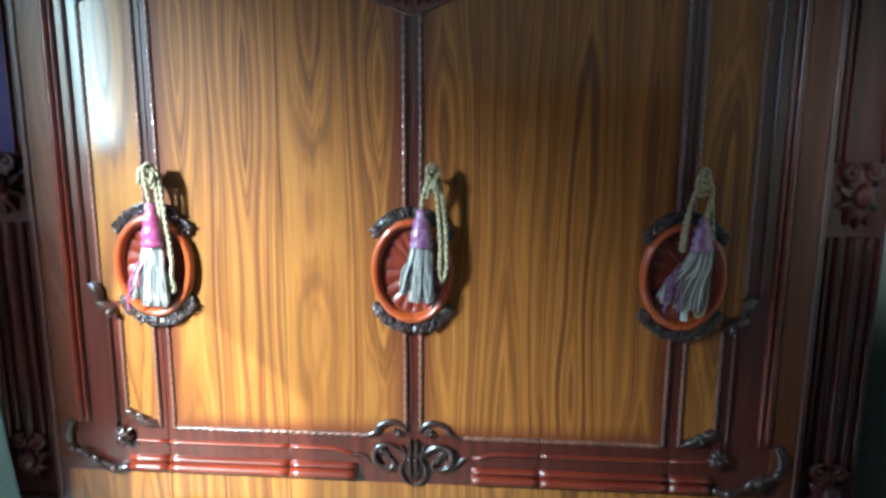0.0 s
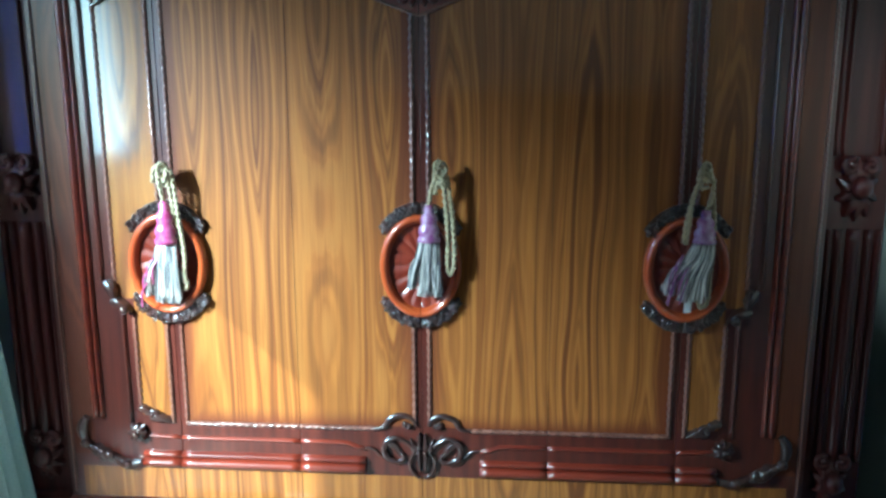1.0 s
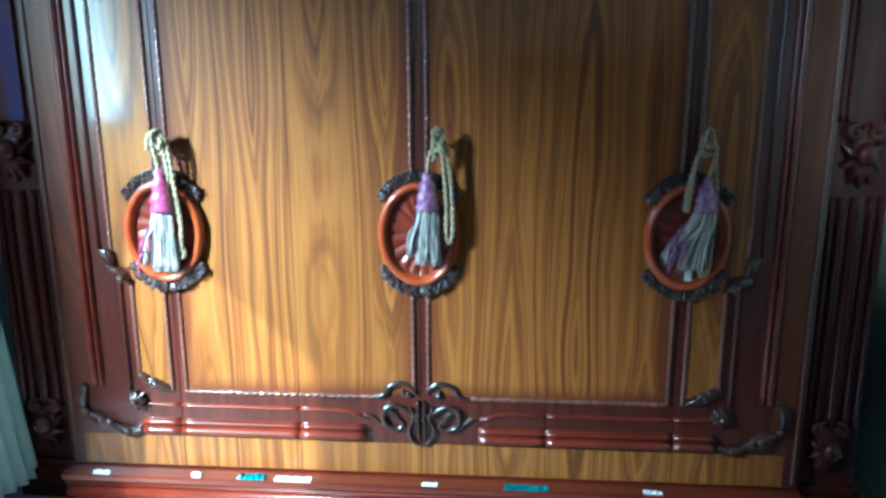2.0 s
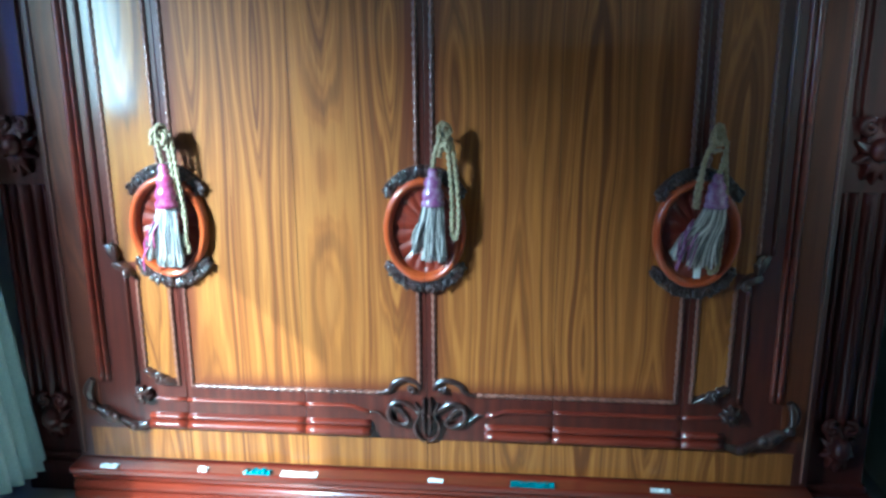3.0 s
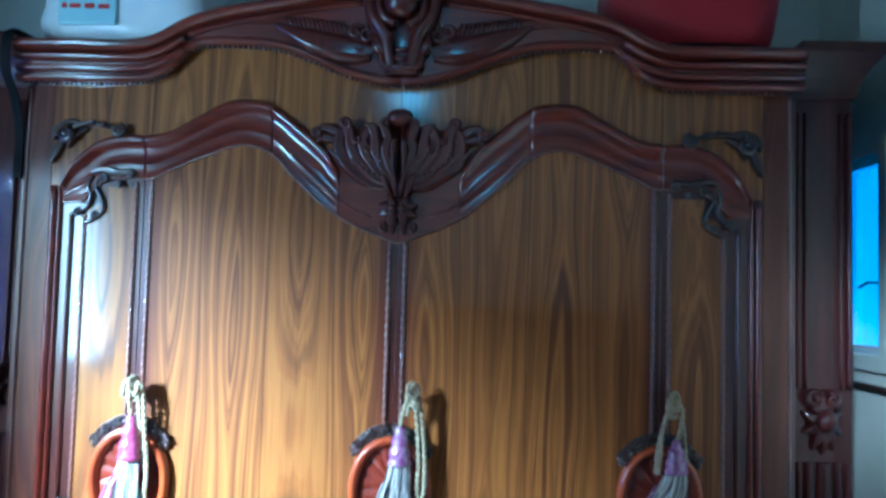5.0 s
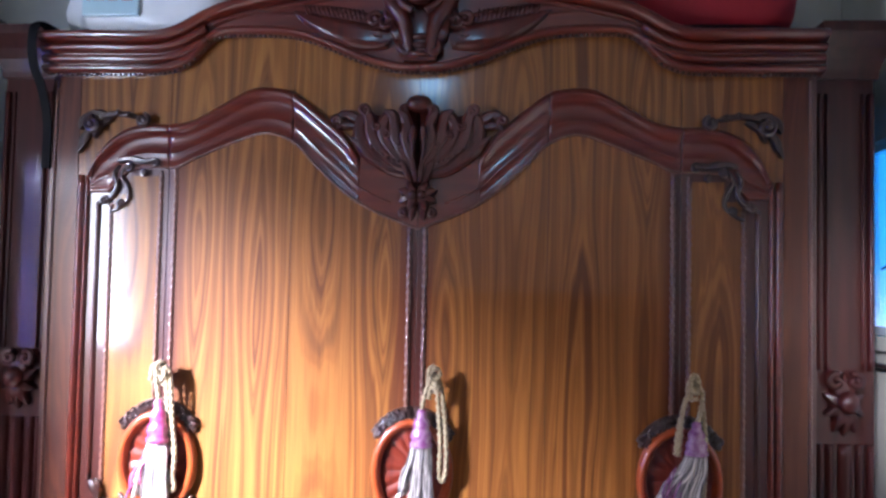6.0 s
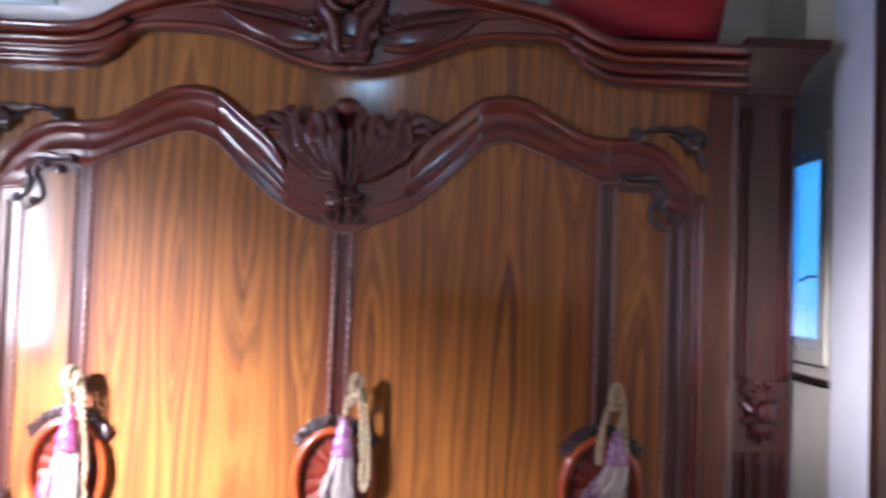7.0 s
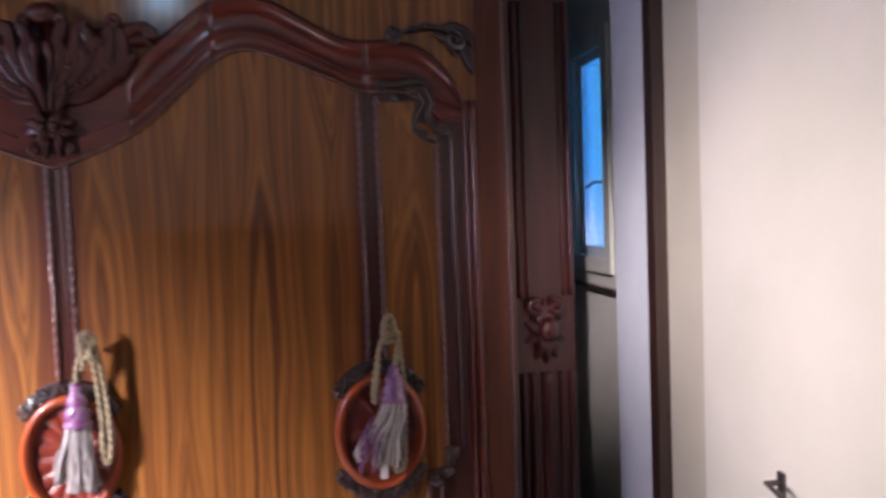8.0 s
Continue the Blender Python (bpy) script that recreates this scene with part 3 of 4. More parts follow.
def top_carving(start):
    """Right half of the carved lyre of leaves over the middle doors."""
    bm = start("carving_ground")
    ground_low = line([(0, 1.865), (0.05, 1.878), (0.11, 1.912), (0.165, 1.962), (0.20, 2.02), (0.235, 2.045)])
    ground_high = line([(0, 2.085), (0.045, 2.075), (0.07, 2.056), (0.10, 2.062), (0.125, 2.052), (0.165, 2.064), (0.205, 2.048), (0.235, 2.052)])
    sheet(bm, 0.0015, 0.232, ground_low, ground_high, -0.026, 0.0, 24)
    # nested leaves that leave the stem sideways and turn upwards like a lyre, each tip curling its own way
    for pts, w, y in (
            (((0.016, 1.872), (0.085, 1.890), (0.150, 1.932), (0.184, 1.990), (0.180, 2.036), (0.160, 2.056)), 0.052, -0.026),
            (((0.018, 1.884), (0.074, 1.906), (0.124, 1.950), (0.148, 2.000), (0.156, 2.046), (0.178, 2.072)), 0.046, -0.034),
            (((0.018, 1.892), (0.062, 1.922), (0.098, 1.966), (0.112, 2.012), (0.098, 2.044), (0.080, 2.040)), 0.046, -0.036),
            (((0.016, 1.898), (0.046, 1.932), (0.070, 1.974), (0.074, 2.010), (0.082, 2.050), (0.108, 2.066)), 0.042, -0.040),
            (((0.014, 1.904), (0.030, 1.944), (0.042, 1.984), (0.034, 2.016), (0.044, 2.046), (0.062, 2.062)), 0.040, -0.044),
            (((0.150, 1.990), (0.186, 2.032), (0.225, 2.056), (0.262, 2.044)), 0.036, -0.026),
            (((0.176, 2.006), (0.208, 2.020), (0.240, 2.024), (0.258, 2.008)), 0.026, -0.024),
            (((0.085, 1.890), (0.140, 1.914), (0.184, 1.958), (0.222, 1.990)), 0.024, -0.026)):
        frond(start("carved_leaf"), pts, w, 0.013, y, 0.009, 3)
    for c, r, st, sg in (((0.058, 1.962), 0.013, 40, 1), ((0.098, 1.990), 0.013, 60, 1), ((0.130, 2.018), 0.014, 60, -1), ((0.022, 1.988), 0.012, 200, -1)):
        scroll(start("volute"), c, r, st, 1.1, 0.0045, -0.046, sg)
    for k in range(7):
        bead(start("carved_bead"), (0.060 + 0.017 * k, -0.044, 1.906 + 0.0011 * k * k + 0.004 * k), 0.0055)
    leaf(start("heart_leaf"), (0.014, 1.915), (0.014, 2.020), 0.024, -0.004, 0.026, -0.050, 2, True)
    bm = start("knob")
    bead(bm, (0.006, -0.036, 2.088), 0.034, 0.8, 0.80)
    for c, r, st, sg in (((0.042, 2.066), 0.016, 160, -1), ((0.170, 2.066), 0.017, 230, -1), ((0.258, 2.034), 0.015, 230, -1)):
        scroll(start("volute"), c, r, st, 1.1, 0.0065, -0.044, sg)
    for x in (0.010, 0.034):
        frond(start("stem_leaf"), ((x * 0.6, 1.845), (x, 1.875), (x * 1.5, 1.915)), 0.022, 0.024, -0.030, 0.010)
    # the rosette and drop under the leaves
    for a in (-70, -25, 20, 65):
        leaf(start("rosette_petal"), (0.008, 1.806), (0.008 + 0.056 * math.cos(radians(a)), 1.806 + 0.050 * math.sin(radians(a))), 0.036, 0, 0.030, -0.024, 2)
    bead(start("rosette_boss"), (0.014, -0.054, 1.806), 0.014)
    scroll(start("volute"), (0.042, 1.752), 0.014, 120, 1.0, 0.006, -0.020, -1)
    leaf(start("drop_leaf"), (0.010, 1.785), (0.018, 1.728), 0.026, 0.003, 0.020, -0.014, 2)


def bottom_carving(start):
    """Right half of the scrolled ornament at the foot of the middle doors."""
    tube(start("scroll_carving"), curve(on_face([(0.020, 0.436), (0.032, 0.456), (0.064, 0.470), (0.104, 0.456), (0.122, 0.430), (0.158, 0.419)], -0.008), 6), lambda t: 0.005 + 0.005 * math.sin(math.pi * t), 8, 0.8)
    scroll(start("volute"), (0.048, 0.438), 0.014, 60, 1.0, 0.0042, -0.010, -1)
    tube(start("scroll_carving"), curve(on_face([(0.030, 0.356), (0.050, 0.376), (0.082, 0.392), (0.114, 0.380), (0.125, 0.350), (0.110, 0.320), (0.078, 0.310), (0.060, 0.324), (0.068, 0.342)], -0.010), 6), lambda t: 0.0045 + 0.0055 * math.sin(math.pi * t), 8, 0.9)
    frond(start("scroll_leaf"), ((0.070, 0.330), (0.080, 0.352), (0.096, 0.368), (0.116, 0.366)), 0.022, 0.010, -0.006, 0.004)
    tube(start("scroll_carving"), curve(on_face([(0.112, 0.318), (0.140, 0.330), (0.160, 0.350), (0.188, 0.352)], -0.006), 6), lambda t: 0.006 * (1.1 - 0.4 * t), 8, 0.8)
    # the vase-shaped drop in the middle
    tube(start("drop_carving"), curve(on_face([(0.034, 0.362), (0.026, 0.344), (0.040, 0.316), (0.036, 0.284), (0.020, 0.262), (0.006, 0.258)], -0.010), 6), lambda t: 0.0055, 8, 0.9)
    leaf(start("drop_leaf"), (0.009, 0.350), (0.008, 0.272), 0.015, 0.002, 0.016, -0.006, 2)
    leaf(start("drop_leaf"), (0.010, 0.345), (0.010, 0.412), 0.018, 0.0, 0.018, -0.006, 2)
    leaf(start("drop_leaf"), (0.016, 0.350), (0.038, 0.392), 0.016, -0.003, 0.014, -0.006, 2)
    bead(start("carved_bead"), (0.010, -0.024, 0.350), 0.009)


def corner_top_carving(start):
    """Carved curl at the outer head of the arch, and the leaf scroll that ends the door's frame."""
    for pts, w in ((((0.895, 2.044), (0.945, 2.056), (0.995, 2.056), (1.035, 2.040)), 0.020), (((1.000, 2.052), (1.045, 2.058), (1.080, 2.038), (1.090, 2.005)), 0.032),
                   (((1.015, 2.030), (1.050, 2.014), (1.074, 1.980), (1.080, 1.945)), 0.028), (((1.070, 2.004), (1.084, 1.978), (1.088, 1.950), (1.094, 1.930)), 0.018),
                   (((0.985, 2.042), (1.012, 2.030), (1.036, 2.006), (1.044, 1.978)), 0.024)):
        frond(start("curl_leaf"), pts, w, 0.016, -0.010, 0.008, 2)
    scroll(start("volute"), (0.880, 2.034), 0.020, 100, 1.2, 0.008, -0.030, 1)
    scroll(start("volute"), (1.040, 2.020), 0.026, 90, 1.2, 0.009, -0.034, -1)
    for x, z in ((0.925, 2.052), (0.960, 2.058)):
        bead(start("carved_bead"), (x, -0.034, z), 0.010)
    # S-shaped tails of the rope and of the ridge
    for pts, r in ((((0.985, 1.745), (0.960, 1.756), (0.928, 1.786), (0.934, 1.826), (0.952, 1.858), (0.936, 1.890), (0.905, 1.898)), 0.0065),
                   (((1.028, 1.768), (1.004, 1.784), (0.978, 1.796), (0.966, 1.830), (0.976, 1.862), (0.962, 1.894)), 0.0075)):
        tube(start("scroll_tail"), curve(on_face(pts, -0.008), 6), lambda t: r * (0.75 + 0.5 * math.sin(math.pi * t)), 8)
    for c, r, st, sg in (((1.004, 1.778), 0.013, 200, -1), ((0.950, 1.768), 0.012, 200, -1), ((0.925, 1.884), 0.014, 40, 1), ((0.842, 1.900), 0.013, 40, 1), ((0.878, 1.868), 0.010, 40, 1)):
        scroll(start("volute"), c, r, st, 1.1, 0.0055, -0.014, sg)
    frond(start("curl_leaf"), ((0.965, 1.905), (0.925, 1.912), (0.880, 1.904), (0.835, 1.908)), 0.026, 0.018, -0.010, 0.006, 3)


def corner_bottom_carving(start):
    """Rosette, knee leaves and curled foot of the outer door's frame."""
    for a in range(0, 360, 45):
        leaf(start("rosette_petal"), (0.945, 0.385), (0.945 + 0.034 * math.cos(radians(a)), 0.385 + 0.034 * math.sin(radians(a))), 0.024, 0, 0.028, -0.006, 2)
    bead(start("rosette_boss"), (0.945, -0.034, 0.385), 0.012)
    bm = start("leaf_carving")
    leaf(bm, (0.935, 0.475), (0.885, 0.438), 0.028, -0.006, 0.024, -0.004, 3)
    leaf(bm, (0.895, 0.445), (0.828, 0.424), 0.030, -0.004, 0.024, -0.004, 3)
    scroll(bm, (0.885, 0.445), 0.020, 30, 1.1, 0.007, -0.014, 1)
    bm = start("foot_carving")
    tube(bm, curve(on_face([(1.118, 0.435), (1.138, 0.395), (1.125, 0.345), (1.085, 0.315), (1.040, 0.300), (0.985, 0.270), (0.935, 0.280)], -0.010), 6), lambda t: 0.011 + 0.007 * math.sin(math.pi * 3 * t) ** 2)
    for x, z in ((1.125, 0.345), (1.070, 0.312), (1.045, 0.306), (0.985, 0.275)):
        bead(bm, (x, -0.022, z), 0.016, 0.8)
    leaf(bm, (1.10, 0.33), (1.02, 0.285), 0.045, 0.008, 0.03, -0.006, 3)


def knee_carving(start):
    """Small carved knee halfway down the outer door."""
    bm = start("knee_carving")
    leaf(bm, (1.012, 0.900), (0.985, 0.820), 0.034, -0.008, 0.028, -0.004, 3)
    leaf(bm, (1.000, 0.835), (0.930, 0.795), 0.034, -0.008, 0.030, -0.004, 2)
    scroll(bm, (1.000, 0.880), 0.018, 90, 1.1, 0.006, -0.014, 1)
    bead(bm, (0.952, -0.026, 0.806), 0.014)


def mouldings(bm, spans):
    for pts, w, h, y in spans:
        halfround(bm, resample(curve(on_face(pts, y), 6), 0.02), w, h)


def half(flip):
    """The three doors on one side of the middle seam, built on the right."""
    gap = 0.0008
    doors = []
    for i in range(3):
        slab = boxes((i * W + gap, (i + 1) * W - gap, 0.0, 0.022, Z0, Z1), bevel=0.0015)
        doors.append(part("door", slab, MAHOGANY, wardrobe, "", False, flip))
    a, b, c = doors
    flat = (lambda z: (lambda x: z))
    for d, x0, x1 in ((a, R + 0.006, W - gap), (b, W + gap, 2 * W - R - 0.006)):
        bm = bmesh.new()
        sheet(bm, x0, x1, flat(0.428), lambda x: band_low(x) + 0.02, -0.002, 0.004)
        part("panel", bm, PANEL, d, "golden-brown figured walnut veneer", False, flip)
    bm = bmesh.new()
    sheet(bm, 2 * W + R + 0.006, 0.928, flat(0.445), flat(1.86), -0.002, 0.004, 4)
    sheet(bm, 0.9281, 0.980, flat(0.84), flat(1.80), -0.002, 0.004, 4)
    part("panel", bm, VENEER, c, "narrow walnut veneer panel", False, flip)
    bm = boxes((1.102, 1.172, -0.002, 0.004, 0.30, 2.18))
    part("side_panel", bm, SIDE, c, "", False, flip)
    for d, x0, x1 in ((a, gap, W - gap), (b, W + gap, 2 * W - gap), (c, 2 * W + gap, 1.19)):
        bm = bmesh.new()
        sheet(bm, x0, min(x1, 1.10), lambda x: band_high(min(x, 1.06)) - 0.02, flat(Z1 - 0.002), -0.0025, 0.004)
        part("frieze_panel", bm, VENEER, d, "", False, flip)
        part("lower_panel", boxes((x0, min(x1, 1.15), -0.002, 0.004, Z0 + 0.004, 0.256)), VENEER, d, "", False, flip)
        bm = bmesh.new()
        ribbon(bm, 0.186 if d is a else x0, min(x1, 1.06), lambda x: band_low(min(x, 0.995)), band_high, BAND, 40, roll_end)
        part("arch_moulding", bm, CORNICE, d, "", True, flip)
        if d is a:
            # the smooth apron that carries the carved leaves, with a thin raised line along it
            bm = bmesh.new()
            sheet(bm, x0, 0.1855, band_low, line([(0, 2.00), (0.10, 2.00), (0.15, 1.985), (0.1855, 1.955)]), -0.0085, 0.004, 20)
            part("apron", bm, CORNICE, d, "smooth mahogany apron under the carving", False, flip)
            bm = bmesh.new()
            halfround(bm, [Vector((float(x), -0.008, band_low(float(x)) + 0.052)) for x in np.linspace(0.085, 0.186, 14)], 0.005, 0.003)
            part("apron_line", bm, CORNICE, d, "", True, flip)
        bm = bmesh.new()
        xs = np.linspace(x0, min(x1, 0.98), 30)
        rope(bm, [Vector((float(x), -0.010, band_low(float(x)) + 0.004)) for x in xs], 0.0045, 0.016)
        part("bead_moulding", bm, ROPE, d, "", True, flip)
    # feet of the doors: rope, thin moulding, double moulding
    for d, x0, x1 in ((a, 0.145, W - gap), (b, W + gap, 2 * W - R + 0.004)):
        bm = bmesh.new()
        rope(bm, on_face([(x0, 0.42), (x1, 0.42)], -0.003))
        part("rope_moulding", bm, ROPE, d, "", True, flip)
    for d, pts in ((a, [(0.185, 0.348), (0.215, 0.352), (0.235, 0.364), (0.27, 0.368), (W - gap, 0.368)]), (b, [(W + gap, 0.368), (2 * W - gap, 0.368)]), (c, [(2 * W + gap, 0.368), (0.93, 0.372)])):
        x0, x1 = pts[0][0], pts[-1][0]
        lo = max(x0, 0.075)
        bm = bmesh.new()
        mouldings(bm, [(pts, 0.014, 0.012, 0.002)])
        for z, w, h in ((0.309, 0.022, 0.020), (0.281, 0.034, 0.028)):
            halfround(bm, on_face([(lo if d is a else x0, z), (x1, z)], 0.002), w, h)
        part("foot_moulding", bm, CORNICE, d, "", True, flip)
    seam_ropes(a, R, 1.735, 0.45, flip)
    seam_ropes(b, 2 * W - R, 1.885, 0.42, flip)
    seam_ropes(c, 2 * W + R, 1.875, 0.42, flip)
    medallion(a, 0, True, flip)
    medallion(b, 2 * W, False, flip)
    medallion(c, 2 * W, True, flip)
    for d, make in ((a, top_carving), (a, bottom_carving), (c, corner_top_carving), (c, corner_bottom_carving), (c, knee_carving)):
        pieces = []

        def start(name):
            pieces.append((name, bmesh.new()))
            return pieces[-1][1]
        make(start)
        for name, bm in pieces:
            warm = make is top_carving
            part(name, bm, DARKRED if warm else CARVED, d, "carved mahogany leaves" if warm else "black lacquered carved leaves", True, flip)
    # outer door: rope frame, inner ridge, double half-round, edge rope
    rope_bar(c, [(0.985, 0.90), (0.985, 1.77)], flip)
    rope_bar(c, [(0.930, 0.475), (0.930, 0.79)], flip)
    rope_bar(c, [(1.181, 0.16), (1.181, 2.17)], flip, 0.005, 0.018)
    for name, mat, x, w, h, z0, z1 in (("ridge_moulding", MAHOGANY, 1.028, 0.016, 0.014, 0.90, 1.775), ("ridge_moulding", MAHOGANY, 0.968, 0.014, 0.012, 0.42, 0.80),
                                       ("upright_moulding", CORNICE, 1.066, 0.016, 0.016, 0.43, 1.86), ("upright_moulding", CORNICE, 1.089, 0.024, 0.016, 0.43, 1.86)):
        bm = bmesh.new()
        halfround(bm, on_face([(x, z0), (x, z1)], 0.002), w, h)
        part(name, bm, mat, c, "", True, flip)
    # cornice
    bm = bmesh.new()
    CORN = [(0, 0.0), (0, 0.035), (0.5, 0.045), (1, 0.05), (1, 0.0)]
    ribbon(bm, 0.0, 1.205, lambda x: corn_low(x), lambda x: corn_high(x) - 0.004, CORN, 70)
    part("pediment", bm, CORNICE, wardrobe, "", False, flip)
    bm = bmesh.new()
    xs = [float(x) for x in np.linspace(0.0, 1.205, 80)]
    for f, off, y, w, h in ((corn_low, 0.012, -0.036, 0.026, 0.022), (corn_high, -0.020, -0.046, 0.042, 0.048), (corn_high, -0.055, -0.044, 0.028, 0.030), (corn_high, -0.088, -0.042, 0.026, 0.020)):
        lim = 0.0 if off in (0.012, -0.020) else 0.66
        halfround(bm, [Vector((x, y, f(x) + off)) for x in xs if x >= lim], w, h)
    # second roll that leaves the flat ends and runs under the arch
    halfround(bm, [Vector((x, -0.044, corn_high(x) - 0.050)) for x in xs if 0.12 <= x <= 0.68], 0.016, 0.014)
    part("cornice_moulding", bm, CORNICE, wardrobe, "", True, flip)
    bm = bmesh.new()
    for x in np.linspace(0.01, 1.18, 74):
        x = float(x)
        bead(bm, (x, -0.036, corn_low(x) - 0.006), 0.0062)
    part("beading", bm, CARVED, wardrobe, "", True, flip)
    # pediment leaves beside the crest
    bm = bmesh.new()
    leaf(bm, (0.09, 2.285), (0.40, 2.375), 0.09, -0.02, 0.03, -0.044, 0)
    tube(bm, curve(on_face([(0.10, 2.27), (0.20, 2.30), (0.32, 2.355), (0.50, 2.372)], -0.052), 8), lambda t: 0.012 * (1.1 - t))
    tube(bm, curve(on_face([(0.12, 2.34), (0.22, 2.372), (0.34, 2.39), (0.46, 2.385)], -0.052), 8), lambda t: 0.010 * (1.1 - t))
    for q in range(14):
        x = 0.17 + q * 0.014
        tube(bm, on_face([(x, 2.335 + q * 0.002), (x + 0.010, 2.375 + q * 0.001)], -0.060), 0.003, 6)
    for px, pz in ((0.13, 2.30), (0.105, 2.335), (0.14, 2.345), (0.09, 2.36)):
        scroll(bm, (px, pz), 0.024, 150, 1.1, 0.007, -0.056, -1)
    part("pediment_leaf", bm, DARKRED, wardrobe, "", True, flip)
    # set-back wing with its column and stepped cornice
    wing = part("wing", boxes((1.204, 1.385, 0.045, 0.62, 0.10, 2.20), bevel=0.003), WING, wardrobe, "set-back mahogany side wing", False, flip)
    for x, w, h in ((1.220, 0.020, 0.018), (1.243, 0.012, 0.012), (1.352, 0.010, 0.009), (1.374, 0.020, 0.018)):
        bm = bmesh.new()
        halfround(bm, on_face([(x, 1.30), (x, 2.14)], 0.046), w, h)
        part("column_moulding", bm, WING, wing, "", True, flip)
    for x, w, h in ((1.222, 0.022, 0.018), (1.252, 0.026, 0.016), (1.296, 0.040, 0.024), (1.340, 0.026, 0.016), (1.370, 0.022, 0.018)):
        bm = bmesh.new()
        halfround(bm, on_face([(x, 0.34), (x, 1.08)], 0.046), w, h)
        part("column_flute", bm, WING, wing, "", True, flip)
    for z, k in ((1.20, 1.0), (0.27, 0.9)):
        for ang in (20, 60, 90, 120, 160, 200, 240, 270, 300, 340):
            bm = bmesh.new()
            leaf(bm, (1.290, z), (1.290 + 0.062 * k * math.cos(radians(ang)), z + 0.095 * k * math.sin(radians(ang))), 0.042, 0.004, 0.045, 0.046, 3)
            part("capital_leaf", bm, WING, wing, "dark carved leaf", True, flip)
        bm = bmesh.new()
        bead(bm, (1.290, -0.004, z + 0.01), 0.030, 1.0, 1.2)
        scroll(bm, (1.262, z + 0.07), 0.024, 60, 1.1, 0.009, 0.02, 1)
        scroll(bm, (1.318, z + 0.07), 0.024, 120, 1.1, 0.009, 0.02, -1)
        part("capital_boss", bm, WING, wing, "dark carved boss between two scrolls", True, flip)
    bm = bmesh.new()
    loops = []
    for z, p in ((2.185, 0.0), (2.185, 0.010), (2.205, 0.012), (2.215, 0.014), (2.245, 0.024), (2.275, 0.042), (2.300, 0.064), (2.315, 0.076), (2.345, 0.078), (2.345, 0.0)):
        loops.append([bm.verts.new(q) for q in ((1.207, 0.045 - p, z), (1.385 + p, 0.045 - p, z), (1.385 + p, 0.62, z), (1.207, 0.62, z))])
    for p, q in zip(loops, loops[1:]):
        for k in range(4):
            bm.faces.new((p[k], p[(k + 1) % 4], q[(k + 1) % 4], q[k]))
    bm.faces.new(loops[0]), bm.faces.new(loops[-1][::-1])
    part("wing_cornice", bm, WINGTOP, wing, "", False, flip)
    bm = boxes((1.22, 1.41, 0.01, 0.62, 0.0, 0.11), (1.212, 1.395, 0.03, 0.62, 0.11, 0.135), bevel=0.006)
    part("wing_plinth", bm, WING, wing, "", False, flip)


DARKRED = lacquer("carved_mahogany_lacquer", (0.042, 0.0065, 0.0045), (0.105, 0.017, 0.009), rough=0.34, coat=0.6, coat_rough=0.14, spec=0.35)
half(False)
half(True)

# crest over the middle
bm = bmesh.new()
bead(bm, (0, -0.105, 2.425), 0.052, 0.8, 1.0)
for s in (1, -1):
    tube(bm, curve(on_face([(s * 0.030, 2.235), (s * 0.040, 2.29), (s * 0.052, 2.34), (s * 0.085, 2.39), (s * 0.098, 2.45), (s * 0.075, 2.51)], -0.070), 6), lambda t: 0.014 + 0.012 * math.sin(math.pi * t))
    tube(bm, curve(on_face([(s * 0.020, 2.36), (s * 0.055, 2.385), (s * 0.068, 2.43), (s * 0.055, 2.475), (s * 0.0, 2.495)], -0.092), 6), 0.012)
    scroll(bm, (s * 0.105, 2.475), 0.042, 90 - s * 90, 1.3, 0.013, -0.080, s)
    scroll(bm, (s * 0.040, 2.255), 0.026, 90 + s * 20, 1.1, 0.009, -0.070, -s)
    leaf(bm, (s * 0.05, 2.27), (s * 0.085, 2.35), 0.04, -s * 0.01, 0.03, -0.056, 3)
    leaf(bm, (s * 0.02, 2.49), (s * 0.05, 2.56), 0.05, 0, 0.04, -0.06, 3)
for z in (2.235, 2.262, 2.288):
    tube(bm, on_face([(-0.036, z), (0.036, z)], -0.068), 0.010)
box(bm, -0.05, 0.05, -0.066, -0.04, 2.215, 2.48, 0.004)
part("crest", bm, DARKRED, wardrobe, "carved crest with a round boss and scrolls", True)

# plinth with its ledge
bm = bmesh.new()
box(bm, -1.2, 1.2, -0.045, 0.6, 0.0, 0.125, 0.004)
box(bm, -1.205, 1.205, -0.075, 0.05, 0.118, 0.140, 0.006)
part("plinth", bm, CORNICE, wardrobe)
for z, y, r in ((0.102, -0.048, 0.014), (0.066, -0.046, 0.020), (0.026, -0.046, 0.024)):
    bm = bmesh.new()
    tube(bm, [Vector((-1.2, y, z)), Vector((0, y, z)), Vector((1.2, y, z))], r, 10)
    part("plinth_moulding", bm, CORNICE, wardrobe, "", True)

# keys that carry the tassels
KEY_SPOTS = ((-0.774, 1.235), (0.066, 1.240), (0.828, 1.235))
for x, z in KEY_SPOTS:
    bm = bmesh.new()
    tube(bm, [Vector((x, 0.0, z)), Vector((x, -0.03, z)), Vector((x, -0.062, z + 0.002))], 0.006)
    bead(bm, (x, -0.064, z + 0.002), 0.010)
    part("key", bm, BRASS, wardrobe, "small brass key")


